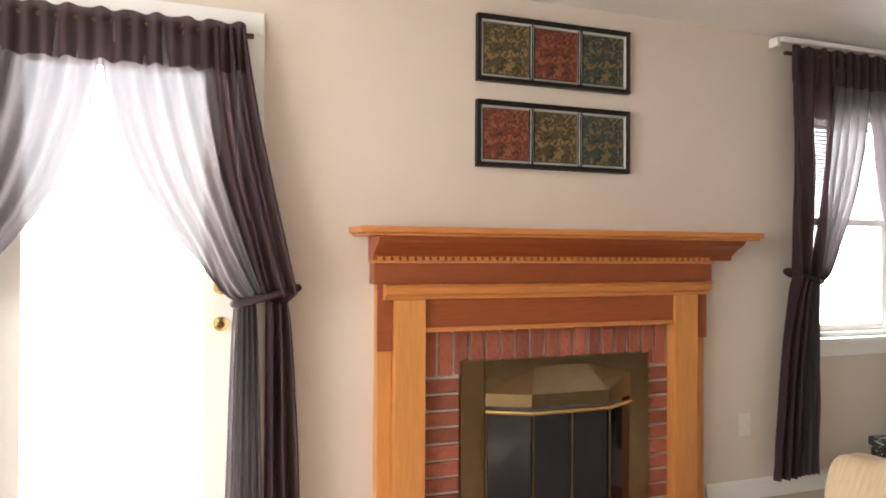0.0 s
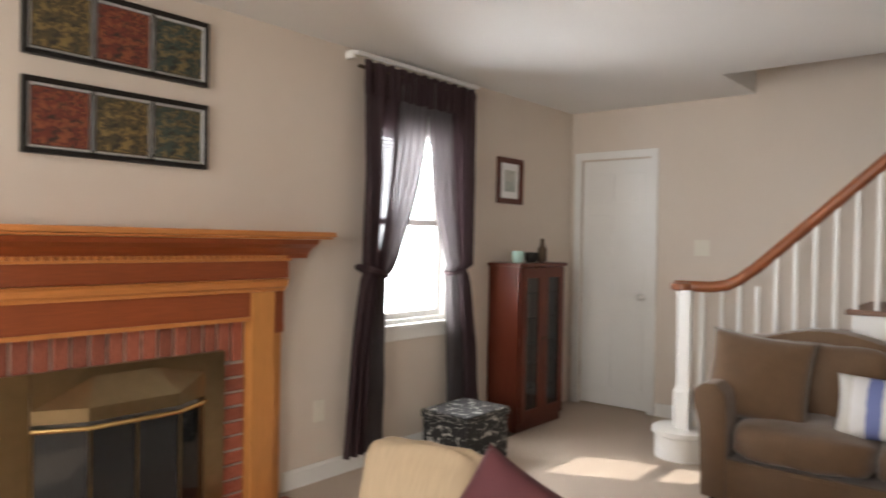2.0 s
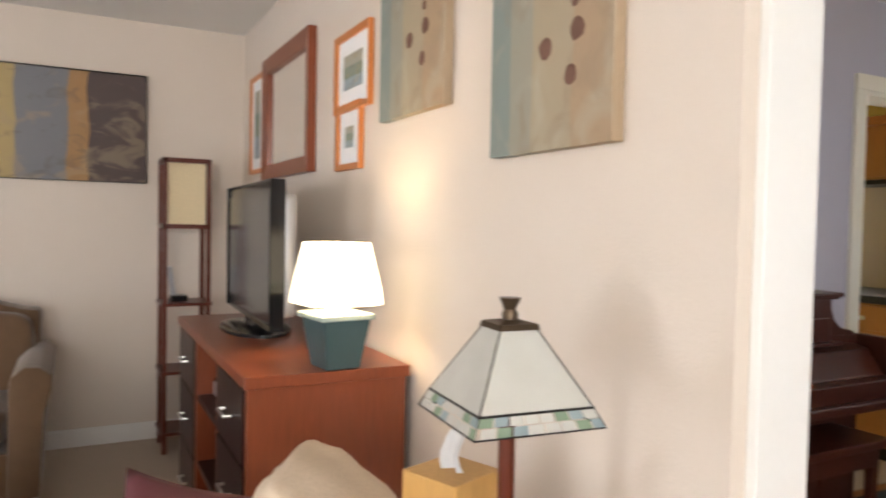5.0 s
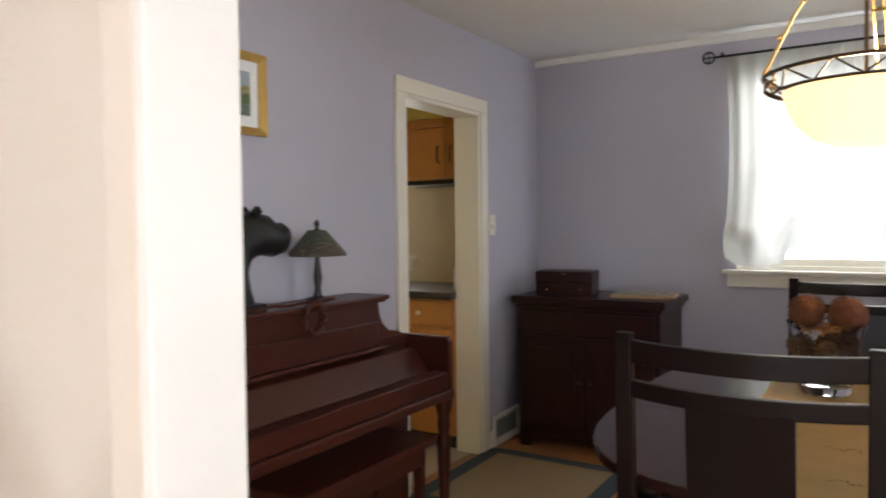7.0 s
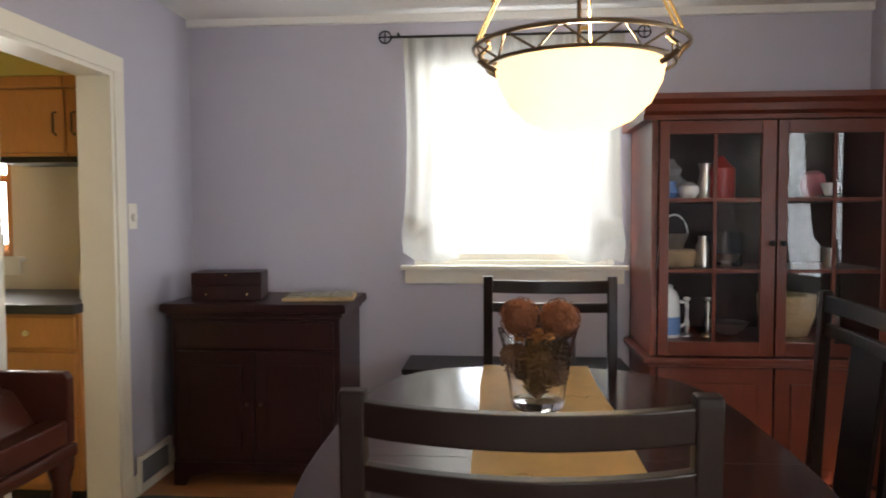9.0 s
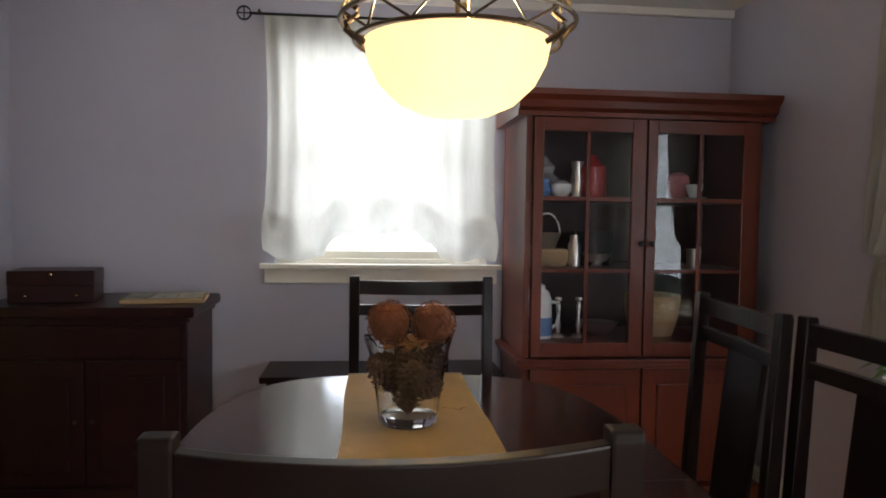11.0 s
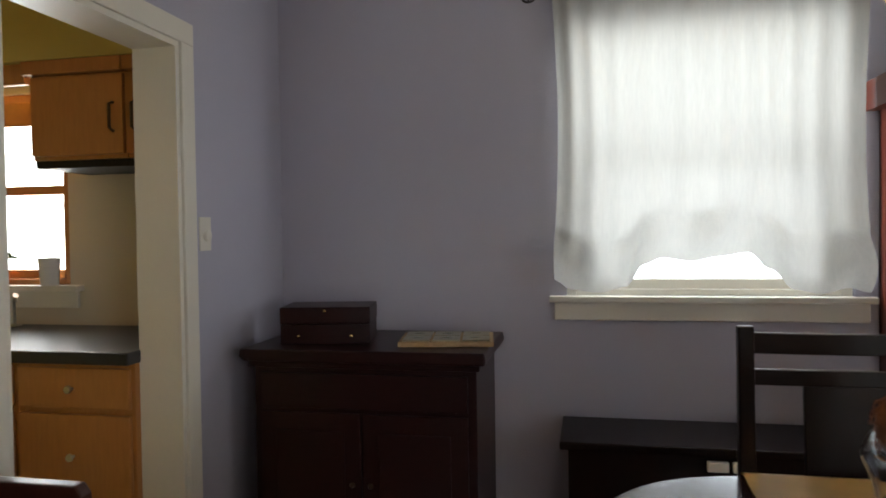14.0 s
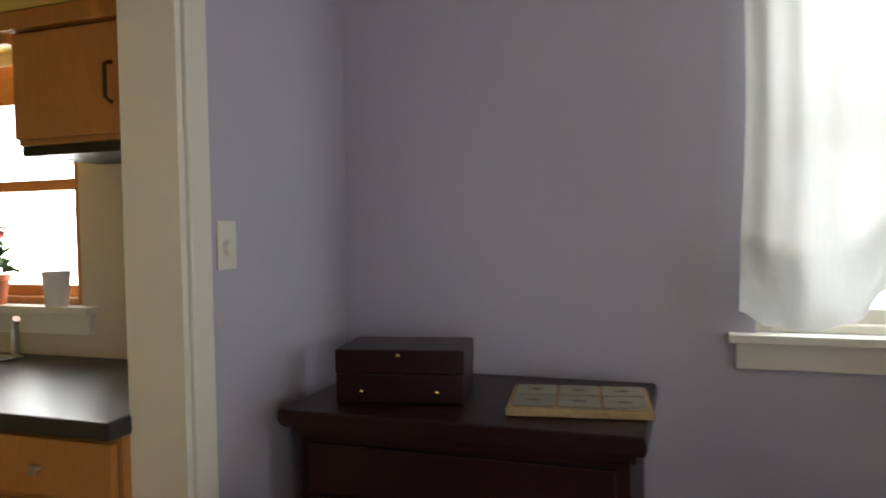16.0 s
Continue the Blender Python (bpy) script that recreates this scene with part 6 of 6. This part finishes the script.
for s in (-1, 1):
    box(bm, -0.011, -0.014, 0, 0.011, 0.014, 0.035, pose(s * 0.032, 0.0, 0.345, 45, s * 12))
    bmesh.ops.create_icosphere(bm, subdivisions=2, radius=0.012, matrix=Matrix.Translation((s * 0.042, -0.07, 0.288)))
for k in range(14):
    u = k / 13
    box(bm, -0.014, -0.03, -0.02, 0.014, 0.03, 0.02, pose(0.01 * math.sin(k * 2), 0.275 - 0.20 * u ** 2, 0.06 + 0.27 * u, -20 - 60 * u, 0, 10 * math.sin(k)))
box(bm, -0.085, -0.01, -0.02, 0.085, 0.24, 0.012)
bmesh.ops.recalc_face_normals(bm, faces=bm.faces)
tagged(part("horse_statue", bm, statue_mat, smooth=True, m=pose(2.47, -2.70, 1.064) @ Matrix.Scale(0.9, 4)), "black cast horse head statue on the piano", "statue")
t = thing("accent_lamp", "small dark lamp with leaded glass shade", "lamp", pose(2.48, -3.06, 1.046))
part("base", lathe([(0.05, 0), (0.045, 0.012), (0.018, 0.02), (0.012, 0.05), (0.018, 0.09), (0.01, 0.16), (0.01, 0.20)], 18), statue_mat, t, smooth=True)
part("shade", lathe([(0.112, 0.175), (0.114, 0.185), (0.035, 0.275), (0.03, 0.275)], 12), canvas("dark_leaded_glass", [(0, (0.06, 0.05, 0.035)), (0.5, (0.05, 0.06, 0.04))], 2, 0.3, 9, (0.25, 0.22, 0.15), (0.01, 0.01, 0.01)), t, "mottled dark leaded glass shade")
part("finial", lathe([(0.014, 0.275), (0.006, 0.285), (0.012, 0.30), (0.003, 0.315)], 12), statue_mat, t, smooth=True)
t = thing("twig_wreath", "dark twisted vine garland over the piano", "garland", pose(2.40, -2.72, 1.047))
bm = tube([(-0.008 * math.sin(q * 0.9), 0.35 - q * 0.033, 0.006 + 0.008 * abs(math.sin(q * 0.7))) for q in range(22)], 0.006, 6)
part("vine", bm, piano_wood, t, smooth=True)
part("ring", tube([(-0.03 + 0.006 * math.sin(q), -0.20 + 0.05 * math.cos(q * 0.5236), -0.05 + 0.055 * math.sin(q * 0.5236)) for q in range(12)], 0.011, 6, True), piano_wood, t, smooth=True)

# west window: blind, side drape and plants
t = thing("window_blind", "white slatted blind lowered over the west window", "blind", AT_DW)
part("headrail", boxes((-4.0, 0.022, 2.03, -2.80, 0.055, 2.06)), blind_mat, t)
for i in range(30):
    part("slat", boxes((-4.0, 0.024, 2.02 - i * 0.024, -2.80, 0.05, 2.023 - i * 0.024)), blind_mat, t)
t = thing("window_drape", "cream drape gathered beside the west window", "curtain", AT_DW)
drape_panel("panel", (-3.7, -4.14), (-4.0, -4.16), 2.28, 1.2, 0.85, (-3.98, -4.2), pose(0, -0.05, 0), t, sheer, 5, 0.02)
drape_panel("panel", (-3.1, -2.66), (-2.8, -2.64), 2.28, 1.2, 0.85, (-2.82, -2.6), pose(0, -0.05, 0), t, sheer, 5, 0.02)
part("rod", tube([(-4.2, -0.06, 2.28), (-2.6, -0.06, 2.28)], 0.008), black_iron, t, smooth=True)
t = thing("plant_stand", "small wooden plant stand by the west window", "stand", pose(-0.84, -3.72, 0))
part("top", lathe([(0.15, 0.66), (0.155, 0.67), (0.155, 0.685)], 28), cherry, t, smooth=True)
for q in range(3):
    part("leg", tube([(0.11 * math.cos(q * 2.09), 0.11 * math.sin(q * 2.09), 0), (0.06 * math.cos(q * 2.09), 0.06 * math.sin(q * 2.09), 0.66)], 0.012), cherry, t, smooth=True)
t = thing("potted_plant", "leafy green plant in a tan wicker pot", "plant", pose(-0.84, -3.72, 0.685))
part("pot", lathe([(0.08, 0), (0.11, 0.08), (0.12, 0.15), (0.11, 0.15), (0.02, 0.13)], 24), wicker, t, smooth=True)
bm = bmesh.new()
for k in range(60):
    a, el, ln = random.uniform(0, 6.28), random.uniform(0.2, 1.4), random.uniform(0.10, 0.24)
    d = Vector((math.cos(a) * math.cos(el), math.sin(a) * math.cos(el), math.sin(el)))
    s = d.cross(Vector((0, 0, 1))).normalized() * 0.022
    base = Vector((0, 0, 0.13))
    tip = base + d * ln + Vector((0, 0, -0.05))
    q = [base + d * ln * 0.35, base + d * ln * 0.75 + s, tip, base + d * ln * 0.75 - s]
    bm.faces.new([bm.verts.new(v) for v in q])
part("foliage", bm, leaf, t)

# ---- kitchen seen through the doorway ----
def base_unit(x0, x1):
    t = thing("base_cabinet", "golden maple kitchen base cabinet with drawers", "cabinet", pose(0, -4.52, 0), "kitchen base cabinets")
    part("body", boxes((x0, -0.60, 0.09, x1, -0.02, 0.90)), maple, t)
    part("toe_kick", boxes((x0, -0.55, 0, x1, -0.08, 0.089)), black_iron, t)
    for z0, z1 in ((0.745, 0.885), (0.44, 0.725), (0.12, 0.42)):
        d = part("drawer", boxes((x0 + 0.012, -0.019, z0, x1 - 0.012, 0.0, z1)), maple, t, bevel=0.005)
        part("knob", lathe([(0.005, 0), (0.006, 0.012), (0.014, 0.018), (0.012, 0.026)], 12), chrome, d, "round nickel knob", smooth=True, m=pose((x0 + x1) / 2, 0, (z0 + z1) / 2, -90))
    return t


for x0 in (2.76, 3.22, 3.68, 4.14, 4.60):
    base_unit(x0, x0 + 0.458)
t = thing("countertop", "charcoal laminate kitchen countertop", "countertop", pose(0, -4.52, 0))
part("slab", boxes((2.755, -0.625, 0.901, 5.19, 0.025, 0.945)), counter_mat, t, bevel=0.006)
t = thing("kitchen_sink", "steel kitchen sink with curved tap", "sink", pose(3.98, -4.85, 0.945))
part("rim", frame_of(0.62, 0.42, 0.02, 0.006), chrome, t, m=pose(0, -0.21, 0.006, -90))
part("basin", boxes((-0.28, -0.18, 0.0005, 0.28, 0.18, 0.002)), silver_plastic, t)
part("tap", tube([(-0.08, -0.235, 0), (-0.08, -0.235, 0.13), (-0.075, -0.22, 0.165), (-0.07, -0.17, 0.175), (-0.065, -0.12, 0.15)], 0.012), chrome, t, smooth=True)
part("tap_handle", tube([(-0.24, -0.235, 0), (-0.24, -0.235, 0.10), (-0.27, -0.22, 0.135)], 0.013), chrome, t, smooth=True)
for x0, x1 in ((2.765, 2.972), (2.976, 3.39)):
    t = thing("wall_cabinet", "golden maple kitchen wall cabinet", "cabinet", pose(0, -5.145, 0), "kitchen wall cabinets")
    part("body", boxes((x0, 0.0, 1.63, x1, 0.31, 2.005)), maple, t)
    # thin black strip directly below the maple body
    part("black_strip", boxes((x0, 0.0, 1.60, x1, 0.30, 1.629)), black_iron, t)
    d = part("door", boxes((x0 + 0.006, 0.311, 1.645, x1 - 0.006, 0.33, 1.95)), maple, t, bevel=0.004)
    hx = x0 + 0.045 if x1 > 3.1 else x1 - 0.045
    part("handle", tube([(hx, 0.331, 1.73), (hx, 0.355, 1.74), (hx, 0.355, 1.83), (hx, 0.331, 1.84)], 0.006), bronze, d, "bronze pull handle", smooth=True)
    part("cornice", boxes((x0, 0.312, 1.957, x1 + (0.02 if x1 > 3.1 else 0), 0.35, 2.012)), maple, t, bevel=0.006)
t = thing("wall_cabinet", "golden maple kitchen wall cabinet beyond the window", "cabinet", pose(0, -5.145, 0), "kitchen wall cabinets")
part("body", boxes((4.62, 0.0, 1.63, 5.15, 0.31, 2.005)), maple, t)
part("door", boxes((4.63, 0.311, 1.645, 5.14, 0.33, 1.99)), maple, t, bevel=0.004)
t = thing("window_valance", "orange wooden valance over the kitchen window", "valance", pose(0, -5.145, 0))
part("board", boxes((3.415, 0.29, 1.93, 4.61, 0.32, 2.012)), maple, t, bevel=0.005)
t = thing("roller_blind", "amber roller blind at the window head", "blind", pose(0, -5.12, 0))
part("cloth", boxes((3.56, -0.004, 1.82, 4.40, 0.002, 1.925)), material("amber_shade_cloth", (0.55, 0.24, 0.05), 0.7, grain=0.2, scale=60), t)
t = thing("flower_pot", "pink flowers in a terracotta pot on the sill", "plant", pose(3.86, -5.115, 1.121))
part("pot", lathe([(0.032, 0), (0.045, 0.08), (0.05, 0.085), (0.05, 0.105), (0.042, 0.105), (0.01, 0.09)], 20), terracotta, t, smooth=True)
bm, bl = bmesh.new(), bmesh.new()
for k in range(46):
    a, r, z = random.uniform(0, 6.28), abs(random.gauss(0, 0.035)), random.uniform(0.12, 0.30)
    c = Vector((r * math.cos(a), r * 0.6 * math.sin(a), z))
    tgt = bl if z > 0.235 else bm
    for j in range(3):
        q = [c + Vector((random.gauss(0, 0.014), random.gauss(0, 0.01), random.gauss(0, 0.012))) for _ in range(4)]
        tgt.faces.new([tgt.verts.new(v) for v in q])
part("foliage", bm, leaf, t)
part("blossom", bl, pink, t)
t = thing("white_cup", "white tumbler on the kitchen window sill", "cup", pose(3.575, -5.115, 1.121))
part("cup", lathe([(0.036, 0), (0.046, 0.12), (0.042, 0.12), (0.03, 0.008)], 24), china_white, t, smooth=True)
t = thing("dish_soap", "pale soap bottle on the counter", "bottle", pose(2.83, -4.72, 0.946))
part("bottle", lathe([(0.03, 0), (0.032, 0.01), (0.03, 0.12), (0.012, 0.15), (0.012, 0.18)], 16), china_white, t, smooth=True)
part("pump", boxes((-0.006, -0.03, 0.18, 0.006, 0.012, 0.20)), black_plastic, t)

# ---- floor boards, last ----
board = bpy.data.meshes.new("floor_board")
bm = boxes((0, 0, -0.011, 1.2, 0.0562, 0))
bm.to_mesh(board)
bm.free()
board.materials.append(oak)
for j in range(70):
    y = -5.40 + j * 0.0571
    off = (j * 0.437) % 1.2
    for k in range(5):
        x = -1.04 - off + k * 1.202
        if x + 1.2 < 2.63 and x + 1.2 > (0.9 if y > -3.6 else -0.2) and x > -1.05:
            b = new("floor_board", board)
            b.parent, b.location = floor_dining, (x, y, 0)
rest = bmesh.new()
for j in range(70):
    y = -5.40 + j * 0.0571
    box(rest, -1.04, y, -0.0118, 2.67, y + 0.0562, -0.0012)
tagged(part("floor_strips", rest, oak, floor_dining), kind="stuff")
